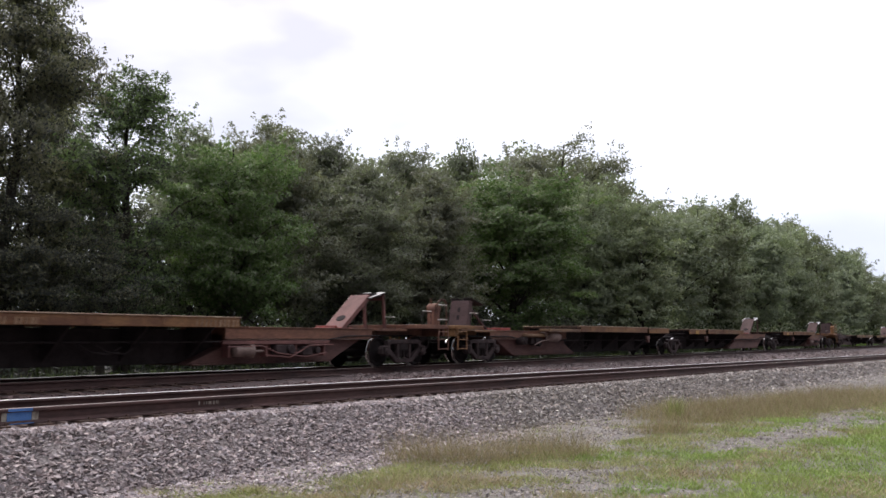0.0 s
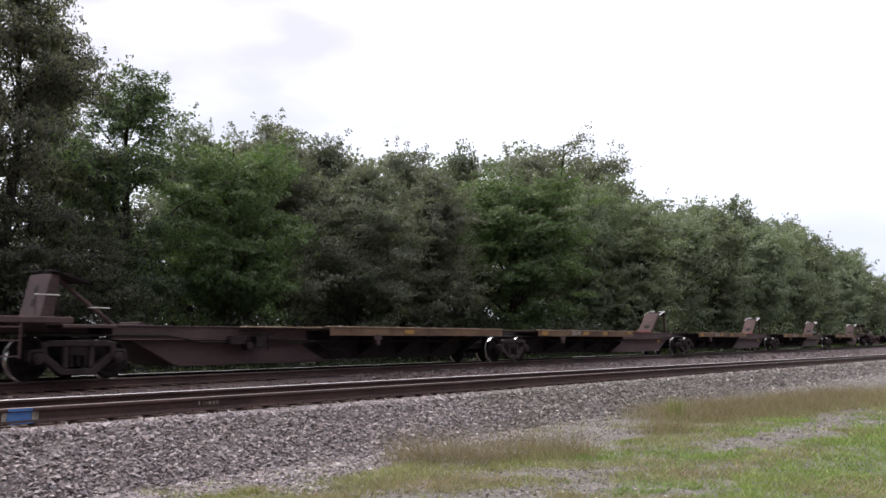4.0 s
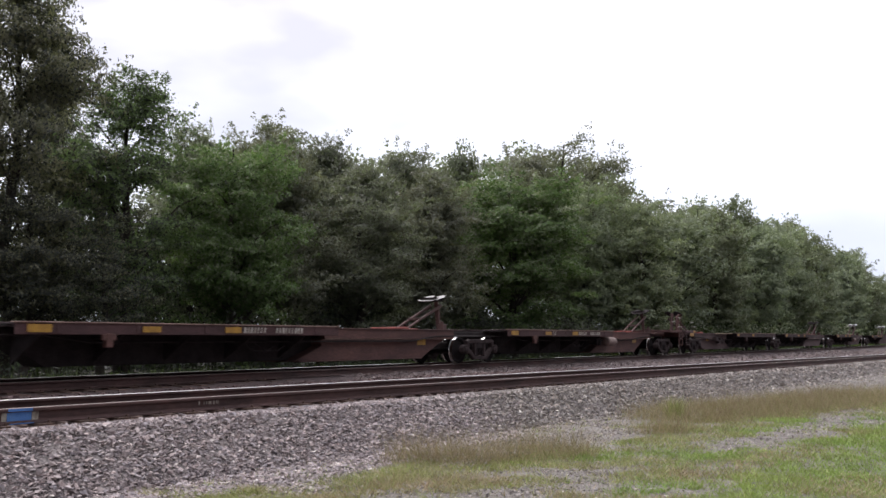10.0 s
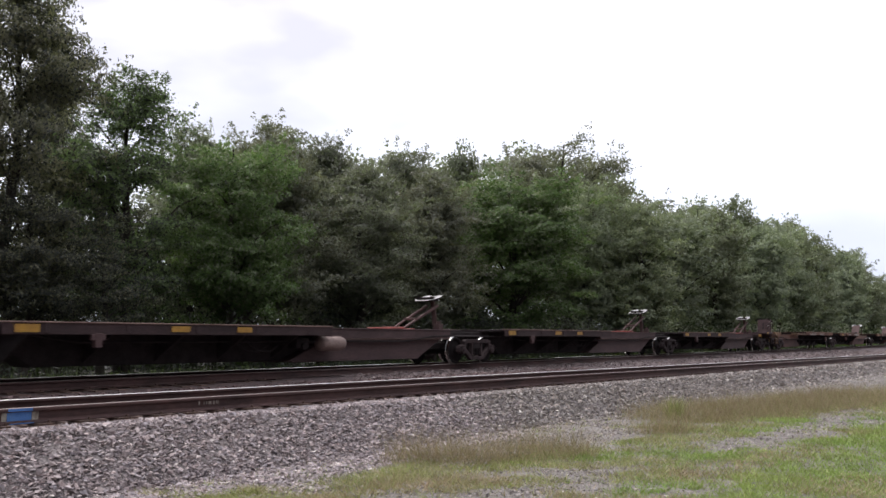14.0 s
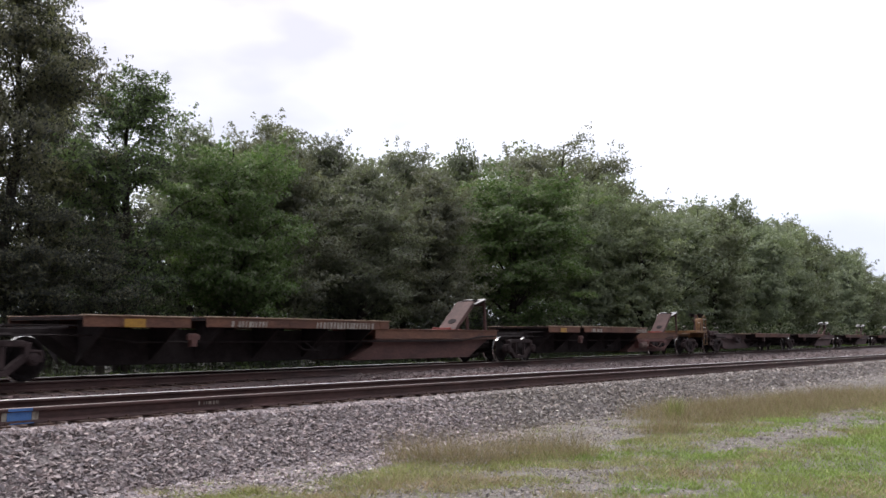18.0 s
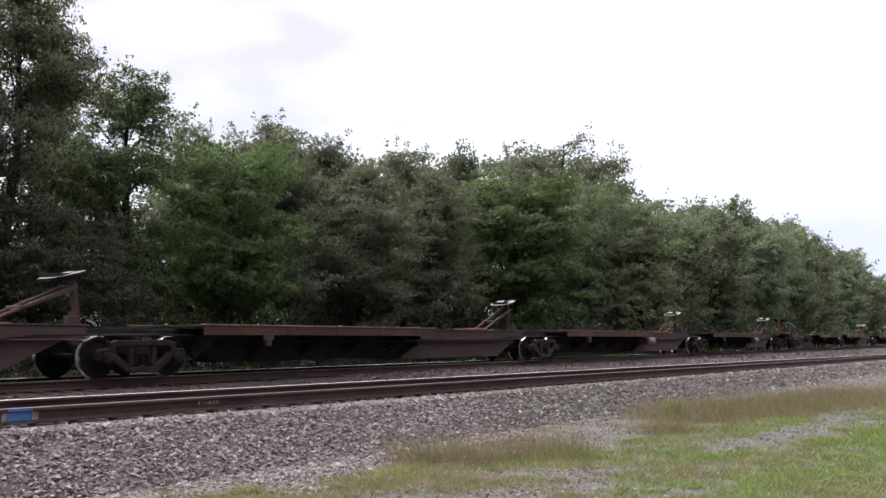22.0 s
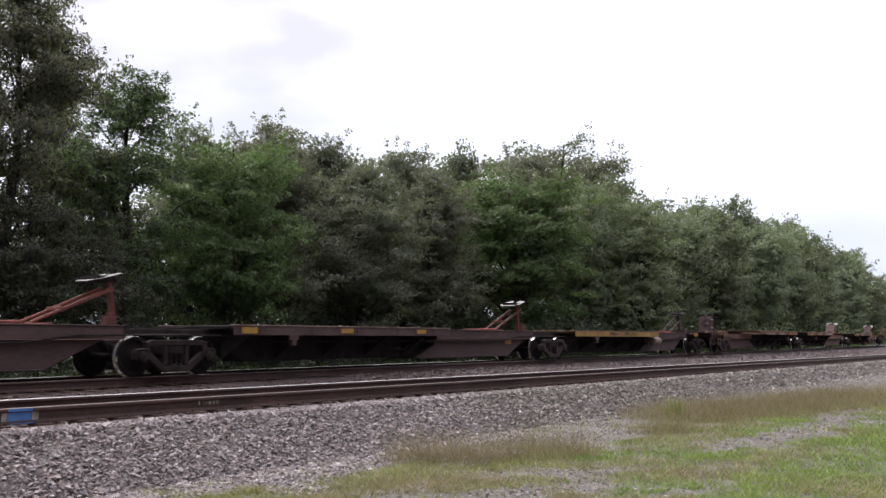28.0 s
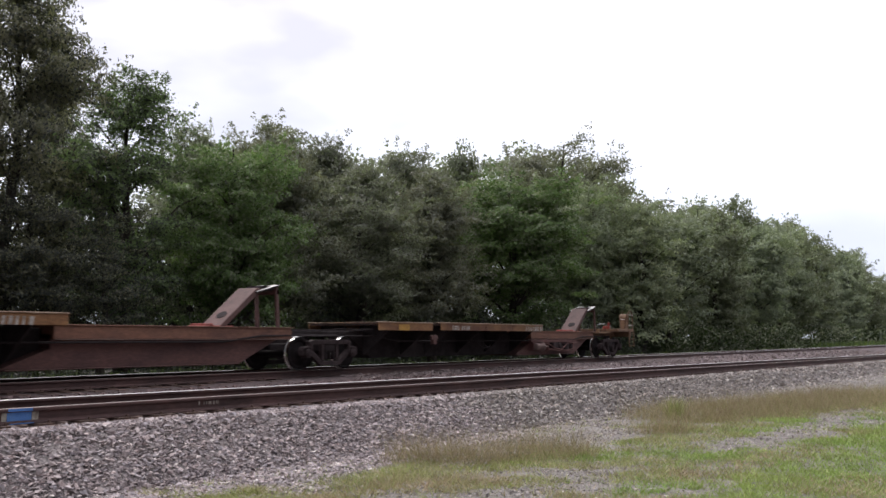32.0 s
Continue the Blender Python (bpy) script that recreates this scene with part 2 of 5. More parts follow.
M = {
    "soil": material("gravelly_soil", (0.222, 0.204, 0.190), (0.135, 0.120, 0.106), scale=2.5, grain=0.75, bump=0.9, bump_scale=46),
    "bed": material("ballast_bed", (0.125, 0.092, 0.092), (0.064, 0.045, 0.046), scale=5, grain=0.6, bump=0.9, bump_scale=26),
    "grey_bed": material("grey_ballast_bed", (0.215, 0.192, 0.190), (0.120, 0.105, 0.104), scale=9, grain=0.6, bump=0.9, bump_scale=26),
    "stone": stone_material("ballast_stone", (0.175, 0.149, 0.156), (0.350, 0.309, 0.318), (0.86, 0.81, 0.78)),
    "old_stone": stone_material("weathered_ballast_stone", (0.142, 0.127, 0.120), (0.292, 0.268, 0.254), (0.84, 0.81, 0.76)),
    "rusty_stone": stone_material("rust_stained_ballast", (0.060, 0.040, 0.041), (0.150, 0.100, 0.100), (0.42, 0.34, 0.33)),
    "dusty_stone": stone_material("brake_dusted_ballast", (0.095, 0.075, 0.074), (0.225, 0.184, 0.184), (0.52, 0.46, 0.45)),
    "fines": stone_material("pale_crushed_gravel", (0.190, 0.172, 0.170), (0.300, 0.276, 0.262), (0.713, 0.668, 0.624)),
    "rail_side": material("rusty_rail_steel", (0.088, 0.045, 0.042), (0.042, 0.023, 0.023), scale=4, grain=0.3, rough=0.8, stretch=(0.2, 1, 1)),
    "rail_top": material("polished_rail_head", (0.86, 0.85, 0.84), (0.70, 0.68, 0.66), scale=3, grain=0.1, rough=0.30, metal=1.0, bump=0.02, stretch=(0.1, 1, 1)),
    "rail_worn": material("dull_worn_rail_edge", (0.20, 0.15, 0.14), (0.12, 0.09, 0.082), scale=3, grain=0.2, rough=0.55, metal=0.3, stretch=(0.1, 1, 1)),
    "tie": material("creosoted_tie_wood", (0.125, 0.080, 0.066), (0.060, 0.040, 0.035), scale=3, grain=0.4, bump=0.5, stretch=(1, 0.12, 1), random_tint=0.25),
    "plate": material("rusty_tie_plate", (0.10, 0.06, 0.045), scale=8, random_tint=0.2),
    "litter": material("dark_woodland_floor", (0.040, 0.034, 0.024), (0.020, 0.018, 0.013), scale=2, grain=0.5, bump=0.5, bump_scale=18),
    "blue": material("blue_marking_paint", (0.05, 0.17, 0.50), (0.10, 0.24, 0.55), scale=9, grain=0.25, rough=0.6),
    "pale_smear": material("pale_paint_smear", (0.42, 0.40, 0.34), (0.16, 0.13, 0.11), scale=14, grain=0.3, rough=0.8),
    "mark": material("pale_chalk_mark", (0.40, 0.36, 0.33), (0.18, 0.15, 0.13), scale=18, grain=0.3, rough=0.8),
    "bark": material("dark_tree_bark", (0.055, 0.045, 0.036), (0.025, 0.02, 0.017), scale=3, grain=0.4, bump=0.6, stretch=(1, 1, 0.3)),
    "grass": leaf_material("verge_grass", (0.190, 0.205, 0.092), (0.225, 0.215, 0.115), 0.3),
    "lush": leaf_material("lush_grass", (0.145, 0.225, 0.052), (0.190, 0.235, 0.075), 0.3),
    "weed": leaf_material("dry_weed", (0.275, 0.220, 0.150), (0.215, 0.165, 0.115), 0.30),
    # scrub leaf, darkened in the colour for the shade under the trees
    "scrub": leaf_material("shade_darkened_scrub_leaf", (0.044, 0.064, 0.026), (0.028, 0.042, 0.020), 0.35),
    "leaf_dark": leaf_material("dark_grey_green_leaf", (0.158, 0.166, 0.138), (0.100, 0.107, 0.092), 0.76, 0.22),
    "leaf_mid": leaf_material("mid_green_leaf", (0.162, 0.188, 0.124), (0.102, 0.120, 0.084), 0.76, 0.22),
    # shade on the left-hand trees and undergrowth, put into the leaf colour
    "leaf_deep": leaf_material("shade_darkened_green_leaf", (0.045, 0.050, 0.044), (0.030, 0.034, 0.031), 0.52, 0.20),
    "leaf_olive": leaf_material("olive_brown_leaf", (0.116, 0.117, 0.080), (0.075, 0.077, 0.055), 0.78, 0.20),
    "leaf_green": leaf_material("dull_green_leaf", (0.088, 0.126, 0.060), (0.056, 0.080, 0.040), 0.72, 0.22),
    "leaf_bright": leaf_material("fresh_green_leaf", (0.106, 0.168, 0.062), (0.064, 0.102, 0.040), 0.66, 0.22),
    # green and yellowish leaves, paled in the colour to stand for air haze
    "leaf_far": leaf_material("haze_paled_yellowish_leaf", (0.192, 0.214, 0.142), (0.126, 0.144, 0.101), 0.58, 0.14),
    "leaf_haze": leaf_material("haze_paled_green_leaf", (0.186, 0.214, 0.160), (0.132, 0.156, 0.120), 0.60, 0.14),
    "cast": material("grimy_cast_steel", (0.034, 0.026, 0.028), (0.018, 0.014, 0.015), scale=5, rough=0.85, grain=0.3, spec=0.2),
    "frame": material("dusty_brown_cast_steel", (0.056, 0.041, 0.043), (0.028, 0.021, 0.022), scale=5, rough=0.85, grain=0.3, random_tint=0.3, spec=0.2),
    "wheel": material("worn_wheel_steel", (0.022, 0.018, 0.019), (0.012, 0.010, 0.011), scale=6, rough=0.9, grain=0.2, spec=0.15),
    "tread": material("bright_wheel_tread", (0.80, 0.79, 0.78), (0.66, 0.65, 0.64), scale=4, rough=0.14, grain=0.1, metal=1.0, bump=0.02),
    # near-black: grime, and the shade under the decks put into the colour
    "black": material("shade_and_grime_black", (0.046, 0.038, 0.040), (0.028, 0.023, 0.024), scale=4, rough=0.9, spec=0.2),
    "hitch_top": material("bare_worn_hitch_plate", (0.50, 0.50, 0.50), (0.32, 0.31, 0.31), scale=5, rough=0.42, grain=0.15, metal=0.5),
    "white": material("weathered_white_lettering", (0.56, 0.53, 0.49), (0.26, 0.22, 0.19), scale=9, rough=0.7, grain=0.25),
    "faint_letters": material("worn_off_lettering", (0.36, 0.24, 0.15), (0.19, 0.11, 0.065), scale=9, rough=0.7, grain=0.3),
    "patch": material("yellow_reflective_patch", (0.52, 0.30, 0.045), (0.34, 0.18, 0.04), scale=6, rough=0.55, grain=0.2),
    "red": material("faded_red_paint", (0.30, 0.060, 0.048), (0.17, 0.042, 0.036), scale=6, rough=0.7, grain=0.2, random_tint=0.2),
    "iron": material("pale_grab_iron_paint", (0.74, 0.73, 0.71), (0.42, 0.38, 0.35), scale=10, rough=0.6),
    "tank": material("dusty_air_tank", (0.300, 0.224, 0.203), (0.180, 0.126, 0.112), scale=5, rough=0.7),
    "lamp_red": material("dull_red_lens", (0.30, 0.03, 0.02), rough=0.3, bump=0),
    "bird": material("dark_feathers", (0.05, 0.045, 0.04), scale=20),
    # deck and beam paints, one set for each car
    "yellow_paint": material("weathered_orange_yellow_paint", (0.300, 0.160, 0.066), (0.141, 0.063, 0.035), scale=1.6, rough=0.7, stretch=(0.5, 1, 1.4), grain=0.25, random_tint=0.14),
    "tan_paint": material("sun_faded_tan_paint", (0.230, 0.142, 0.078), (0.110, 0.062, 0.040), scale=1.8, rough=0.7, stretch=(0.5, 1, 1.4), grain=0.25, random_tint=0.12),
    "brown_paint": material("rusty_brown_paint", (0.139, 0.067, 0.058), (0.072, 0.034, 0.034), scale=1.7, rough=0.75, stretch=(0.5, 1, 1.4), grain=0.25, random_tint=0.14),
    "maroon_paint": material("dull_maroon_paint", (0.089, 0.043, 0.045), (0.048, 0.024, 0.026), scale=1.7, rough=0.75, stretch=(0.5, 1, 1.4), grain=0.25, random_tint=0.14),
    "dark_paint": material("grimy_dark_brown_paint", (0.061, 0.035, 0.038), (0.033, 0.020, 0.021), scale=1.7, rough=0.78, stretch=(0.5, 1, 1.4), grain=0.25, random_tint=0.14),
    "rust_orange_paint": material("rust_streaked_orange_paint", (0.224, 0.107, 0.068), (0.109, 0.054, 0.043), scale=1.5, rough=0.75, stretch=(0.5, 1, 1.4), grain=0.25, random_tint=0.14),
    "pink_paint": material("faded_pinkish_red_paint", (0.205, 0.092, 0.084), (0.115, 0.053, 0.050), scale=2.0, rough=0.75, grain=0.2, random_tint=0.15),
    "hitch_brown": material("faded_brown_hitch_paint", (0.132, 0.074, 0.069), (0.075, 0.042, 0.040), scale=2.0, rough=0.75, grain=0.2, random_tint=0.15),
    "pale_edge": material("rubbed_pale_tan_edge", (0.44, 0.34, 0.25), (0.26, 0.17, 0.11), scale=3.0, rough=0.65, grain=0.3, stretch=(0.6, 1, 1), random_tint=0.15),
    "dull_edge": material("rubbed_dull_red_edge", (0.27, 0.18, 0.15), (0.15, 0.09, 0.075), scale=3.0, rough=0.65, grain=0.3, stretch=(0.6, 1, 1), random_tint=0.15),
    "bright_yellow": material("fairly_clean_yellow_paint", (0.48, 0.29, 0.075), (0.36, 0.20, 0.055), scale=1.5, rough=0.6, grain=0.15),
    "dark_letters": material("dark_lettering", (0.06, 0.05, 0.04), rough=0.7),
    "red_hitch": material("worn_red_hitch_paint", (0.208, 0.063, 0.047), (0.120, 0.041, 0.034), scale=2.0, rough=0.7, grain=0.2, random_tint=0.25),
    "box_brown": material("dusty_brown_box_paint", (0.102, 0.061, 0.063), (0.062, 0.037, 0.039), scale=1.2, rough=0.75, grain=0.2, stretch=(0.5, 1, 1.4), random_tint=0.2),
    "rusty_deck": material("rust_blotched_dark_red_paint", (0.150, 0.066, 0.042), (0.070, 0.036, 0.031), scale=0.9, rough=0.75, grain=0.3, stretch=(0.6, 1, 1.4), random_tint=0.2),
    "ochre_paint": material("dirty_ochre_paint", (0.281, 0.162, 0.072), (0.145, 0.081, 0.047), scale=1.7, rough=0.7, grain=0.25, stretch=(0.5, 1, 1.4)),
}


# ---------------------------------------------------------------- mesh tools
class Geo:
    """Gathers simple solids into one mesh; the second material, if any, goes by the index of each solid."""

    def __init__(self):
        self.v, self.f, self.i = [], [], []

    def add(self, verts, faces, slot=0):
        n = len(self.v)
        self.v += [tuple(p) for p in verts]
        self.f += [tuple(k + n for k in face) for face in faces]
        self.i += [slot] * len(faces)
        return self

    def box(self, x0, x1, y0, y1, z0, z1, slot=0, turn=None):
        p = [(x, y, z) for z in (z0, z1) for y in (y0, y1) for x in (x0, x1)]
        if turn is not None:
            p = [turn @ Vector(q) for q in p]
        return self.add(p, [(0, 2, 3, 1), (4, 5, 7, 6), (0, 1, 5, 4), (2, 6, 7, 3), (0, 4, 6, 2), (1, 3, 7, 5)], slot)

    def prism(self, poly, a, b, axis="y", slot=0):
        """A polygon of (x, z), (y, z) or (x, y) drawn out along the axis y, x or z."""
        if axis == "y":
            p = [(x, a, z) for x, z in poly] + [(x, b, z) for x, z in poly]
        elif axis == "x":
            p = [(a, y, z) for y, z in poly] + [(b, y, z) for y, z in poly]
        else:
            p = [(x, y, a) for x, y in poly] + [(x, y, b) for x, y in poly]
        n = len(poly)
        faces = [tuple(range(n)), tuple(range(2 * n - 1, n - 1, -1))]
        faces += [(k, k + n, (k + 1) % n + n, (k + 1) % n) for k in range(n)]
        return self.add(p, faces, slot)

    def rod(self, p, q, r0, r1=None, n=8, slot=0, caps=True):
        p, q = Vector(p), Vector(q)
        r1 = r0 if r1 is None else r1
        d = (q - p).normalized()
        a = d.orthogonal().normalized()
        b = d.cross(a)
        ring = [(a * math.cos(k * 2 * math.pi / n) + b * math.sin(k * 2 * math.pi / n)) for k in range(n)]
        verts = [p + c * r0 for c in ring] + [q + c * r1 for c in ring]
        faces = [(k, (k + 1) % n, (k + 1) % n + n, k + n) for k in range(n)]
        if caps:
            faces += [tuple(range(n - 1, -1, -1)), tuple(range(n, 2 * n))]
        return self.add(verts, faces, slot)

    def bars(self, points, r, n=6, slot=0):
        for p, q in zip(points, points[1:]):
            self.rod(p, q, r, n=n, slot=slot)
        return self

    def lathe(self, profile, n=28, axis="y", slots=None):
        """Turns a profile of (radius, along) round the axis y or x."""
        verts, faces, m = [], [], len(profile)
        for k in range(n):
            c, s = math.cos(2 * math.pi * k / n), math.sin(2 * math.pi * k / n)
            verts += [(r * c, a, r * s) if axis == "y" else (a, r * c, r * s) for r, a in profile]
        start = len(self.v)
        self.v += verts
        for k in range(n):
            for j in range(m - 1):
                self.f.append((start + k * m + j, start + (k + 1) % n * m + j, start + (k + 1) % n * m + j + 1, start + k * m + j + 1))
                self.i.append(slots[j] if slots else 0)
        return self

    def mesh(self, name, mats, bevel=0.0, smooth=False):
        me = bpy.data.meshes.new(name)
        me.from_pydata(self.v, [], self.f)
        for m in mats if isinstance(mats, (list, tuple)) else [mats]:
            me.materials.append(m)
        me.polygons.foreach_set("material_index", self.i)
        bm = bmesh.new()
        bm.from_mesh(me)
        bmesh.ops.recalc_face_normals(bm, faces=bm.faces)
        if bevel:
            edges = [e for e in bm.edges if len(e.link_faces) == 2 and e.calc_face_angle(0) > 0.6]
            bmesh.ops.bevel(bm, geom=edges, offset=bevel, segments=1, affect="EDGES", clamp_overlap=True)
        bm.to_mesh(me)
        bm.free()
        if smooth:
            me.polygons.foreach_set("use_smooth", [True] * len(me.polygons))
        return me


def part(name, mesh, parent, label="", at=None):
    ob = new(name, mesh)
    ob.parent = parent
    if at is not None:
        ob.matrix_basis = at
    return tagged(ob, label) if label else ob


def leaves(name, centres, along, across, mats, slots=None, soft=None):
    """Many small pointed leaves or blades as one mesh: two corners at the foot, one at the tip. soft: the smooth normals of the clumps they form."""
    n = len(centres)
    if soft is not None:
        flip = (np.cross(along, across) * soft).sum(1) > 0
        across = np.where(flip[:, None], across, -across)
    v = np.stack([centres - along + across, centres - along - across, centres + along], 1).reshape(-1, 3)
    me = bpy.data.meshes.new(name)
    me.vertices.add(3 * n)
    me.vertices.foreach_set("co", v.astype(np.float32).ravel())
    me.loops.add(3 * n)
    me.loops.foreach_set("vertex_index", np.arange(3 * n, dtype=np.int32))
    me.polygons.add(n)
    me.polygons.foreach_set("loop_start", np.arange(0, 3 * n, 3, dtype=np.int32))
    for m in mats if isinstance(mats, (list, tuple)) else [mats]:
        me.materials.append(m)
    if slots is not None:
        me.polygons.foreach_set("material_index", slots.astype(np.int32))
    me.update(calc_edges=True)
    if soft is not None:
        me.normals_split_custom_set_from_vertices(np.repeat(soft, 3, 0).astype(np.float32))
    return me


def rocks(name, centres, sizes, mat, rng):
    """Many small broken stones as one mesh: six-cornered lumps, knocked about."""
    n = len(centres)
    corner = np.array([(1, 0.3, 0), (-1, -0.2, 0.1), (0.1, 1, 0), (-0.2, -1, 0), (0.2, 0, 1), (0, 0.1, -1)], float)
    v = corner[None] * (0.45 + 0.85 * rng.random((n, 6, 1))) + 0.36 * rng.normal(size=(n, 6, 3))
    v *= (sizes[:, None] * (0.60 + 0.75 * rng.random((n, 3))))[:, None, :] * 0.62
    q = rng.normal(size=(n, 4))
    q /= np.linalg.norm(q, axis=1)[:, None]
    w, x, y, z = q.T
    rot = np.stack([1 - 2 * (y * y + z * z), 2 * (x * y - z * w), 2 * (x * z + y * w), 2 * (x * y + z * w), 1 - 2 * (x * x + z * z), 2 * (y * z - x * w),
                    2 * (x * z - y * w), 2 * (y * z + x * w), 1 - 2 * (x * x + y * y)], 1).reshape(n, 3, 3)
    v = np.einsum("nij,nkj->nki", rot, v) * np.array([1.12, 1.12, 0.68]) + centres[:, None, :]
    face = np.array([(0, 2, 4), (2, 1, 4), (1, 3, 4), (3, 0, 4), (2, 0, 5), (1, 2, 5), (3, 1, 5), (0, 3, 5)])
    idx = (face[None] + 6 * np.arange(n)[:, None, None]).reshape(-1)
    me = bpy.data.meshes.new(name)
    me.vertices.add(6 * n)
    me.vertices.foreach_set("co", v.astype(np.float32).ravel())
    me.loops.add(24 * n)
    me.loops.foreach_set("vertex_index", idx.astype(np.int32))
    me.polygons.add(8 * n)
    me.polygons.foreach_set("loop_start", np.arange(0, 24 * n, 3, dtype=np.int32))
    me.polygons.foreach_set("use_smooth", np.zeros(8 * n, bool))
    me.materials.append(mat)
    me.update(calc_edges=True)
    return me


def wavy(x, y, scale, seed):
    """A smooth field of about -1 to 1 over the ground."""
    r = np.random.default_rng(seed)
    total = np.zeros_like(x)
    for k in range(7):
        a, f, p = r.random() * 6.28, (0.5 + 1.3 * r.random()) / scale, r.random() * 6.28
        total += np.sin((x * math.cos(a) + y * math.sin(a)) * f * 6.28 + p)
    return total / 4.0


# ---------------------------------------------------------------- ground and tracks
def side_y(x):
    """The near rail of the side track: it runs a little aslant of the main track."""
    return 10.20 - 0.0395 * x


def side_z(x):
    """Its rail top: the side track falls away slowly."""
    return RAIL_Z - 0.0038 * (x - 5.7)


def bed_height(x, y):
    """The ballast's surface across both tracks."""
    near_top = side_z(x) - 0.216
    far_top = RAIL_Z - 0.212 + 0.034 * np.clip((x - 12) / 8, 0, 1)
    d = side_y(x) - y
    shoulder = near_top - 0.085 * np.clip(1.6 - np.abs(d) / 0.20, 0, 1) - np.maximum(0, d - 0.85) * 0.56
    mid = np.clip((y - side_y(x) - 1.9) / np.maximum(0.3, 15.84 - side_y(x) - 2.4), 0, 1)
    top = near_top + (far_top - near_top) * mid - 0.10 * np.sin(mid * np.pi)
    back = far_top - np.maximum(0, y - 18.2) * 0.55
    shoulder = np.where(d < -1.9, far_top, shoulder)
    return np.minimum(np.minimum(shoulder, top), back)


def grid(name, xs, ys, height, mat):
    gx, gy = np.meshgrid(xs, ys, indexing="ij")
    gz = height(gx, gy)
    nx, ny = len(xs), len(ys)
    me = bpy.data.meshes.new(name)
    faces = [(i * ny + j, (i + 1) * ny + j, (i + 1) * ny + j + 1, i * ny + j + 1) for i in range(nx - 1) for j in range(ny - 1)]
    me.from_pydata(np.stack([gx, gy, gz], -1).reshape(-1, 3).tolist(), [], faces)
    me.materials.append(mat)
    me.polygons.foreach_set("use_smooth", [True] * len(me.polygons))
    return me


def verge_height(x, y):
    near = np.exp(-((x / 120) ** 2 + (y / 60) ** 2))
    return (0.025 * wavy(x, y, 2.2, 5) + 0.03 * wavy(x, y, 7.0, 6)) * near


xs = np.unique(np.concatenate([np.linspace(-3000, -60, 12), np.linspace(-60, 4, 20), np.linspace(4, 40, 110), np.linspace(40, 140, 60), np.linspace(140, 3000, 16)]))
ys = np.unique(np.concatenate([np.linspace(-3000, -40, 10), np.linspace(-40, 0, 16), np.linspace(0, 10, 50), np.linspace(10, 60, 40), np.linspace(60, 3000, 12)]))
ground = tagged(new("ground", grid("ground", xs, ys, verge_height, M["soil"])), "flat gravelly soil verge with worn wheel ruts", "ground", kind="structure")

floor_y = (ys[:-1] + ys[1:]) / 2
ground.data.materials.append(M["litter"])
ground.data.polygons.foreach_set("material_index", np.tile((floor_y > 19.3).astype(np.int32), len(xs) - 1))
bx = np.concatenate([np.linspace(-40, 4, 12), np.linspace(4.5, 60, 150), np.linspace(62, 200, 50), np.linspace(210, 900, 20)])
by = np.linspace(0, 1, 60)


def bed_grid():
    gx = np.repeat(bx[:, None], len(by), 1)
    lo = np.maximum(side_y(np.minimum(bx, 150)) - 2.15, 0.5)
    gy = lo[:, None] + (19.6 - lo)[:, None] * by[None]
    far = gx > 150
    gz = np.where(far, np.minimum(bed_height(np.minimum(gx, 150), gy), 0.59), bed_height(gx, gy))
    gz = gz + 0.02 * wavy(gx, gy, 0.7, 9) * (gx < 80) - 0.012
    return gx, gy, gz


def build_bed():
    gx, gy, gz = bed_grid()
    nx, ny = gx.shape
    me = bpy.data.meshes.new("ballast_bed")
    faces = [(i * ny + j, (i + 1) * ny + j, (i + 1) * ny + j + 1, i * ny + j + 1) for i in range(nx - 1) for j in range(ny - 1)]
    me.from_pydata(np.stack([gx, gy, gz], -1).reshape(-1, 3).tolist(), [], faces)
    me.materials.append(M["bed"])
    me.materials.append(M["grey_bed"])
    middle = gy[:-1, :-1]
    me.polygons.foreach_set("material_index", (middle < side_y(gx[:-1, :-1]) - 0.30).astype(np.int32).ravel())
    me.polygons.foreach_set("use_smooth", [True] * len(me.polygons))
    tagged(new("ballast_bed", me), "raised bed of grey crushed stone under two tracks", "ballast", kind="structure")


build_bed()


def scatter_ballast():
    rng = np.random.default_rng(11)

    def strip(name, x0, x1, lo, hi, per_m2, size, label, mat="stone"):
        n = int((x1 - x0) * (hi - lo) * per_m2)
        x = x0 + (x1 - x0) * rng.random(n)
        depth = rng.random(n)
        if name == "gravel_toe":
            # strewn thinner away from the slope, and past both ends
            depth = 1 - (1 - depth) ** 0.75 * (1 - 0.25 * rng.random(n))
            x = x + rng.normal(size=n) * 0.9 * (1.3 - depth)
        elif x1 - x0 < 20:
            x = x + rng.normal(size=n) * 0.9
        y = side_y(x) + lo + (hi - lo) * depth
        z = np.maximum(bed_height(x, y), 0.0) - 0.006 + 0.014 * rng.random(n)
        s = size * (0.50 + 1.25 * rng.random(n) ** 2.2)
        tagged(new(name, rocks(name, np.stack([x, y, z], 1), s, M[mat], rng)), label, "ballast", kind="stuff")

    strip("ballast_stones", 4.2, 13.5, -2.45, -0.34, 1700, 0.0345, "loose angular grey ballast stones on the shoulder slope")
    strip("ballast_stones", 13.0, 28, -2.30, -0.30, 930, 0.039, "loose angular grey ballast stones on the shoulder slope", "old_stone")
    strip("ballast_stones", 27, 62, -2.1, -0.10, 260, 0.058, "loose angular grey ballast stones on the shoulder slope", "old_stone")
    strip("ballast_stones", 4.5, 28, -0.42, -0.10, 700, 0.040, "brake-dusted ballast stones along the rail foot", "dusty_stone")
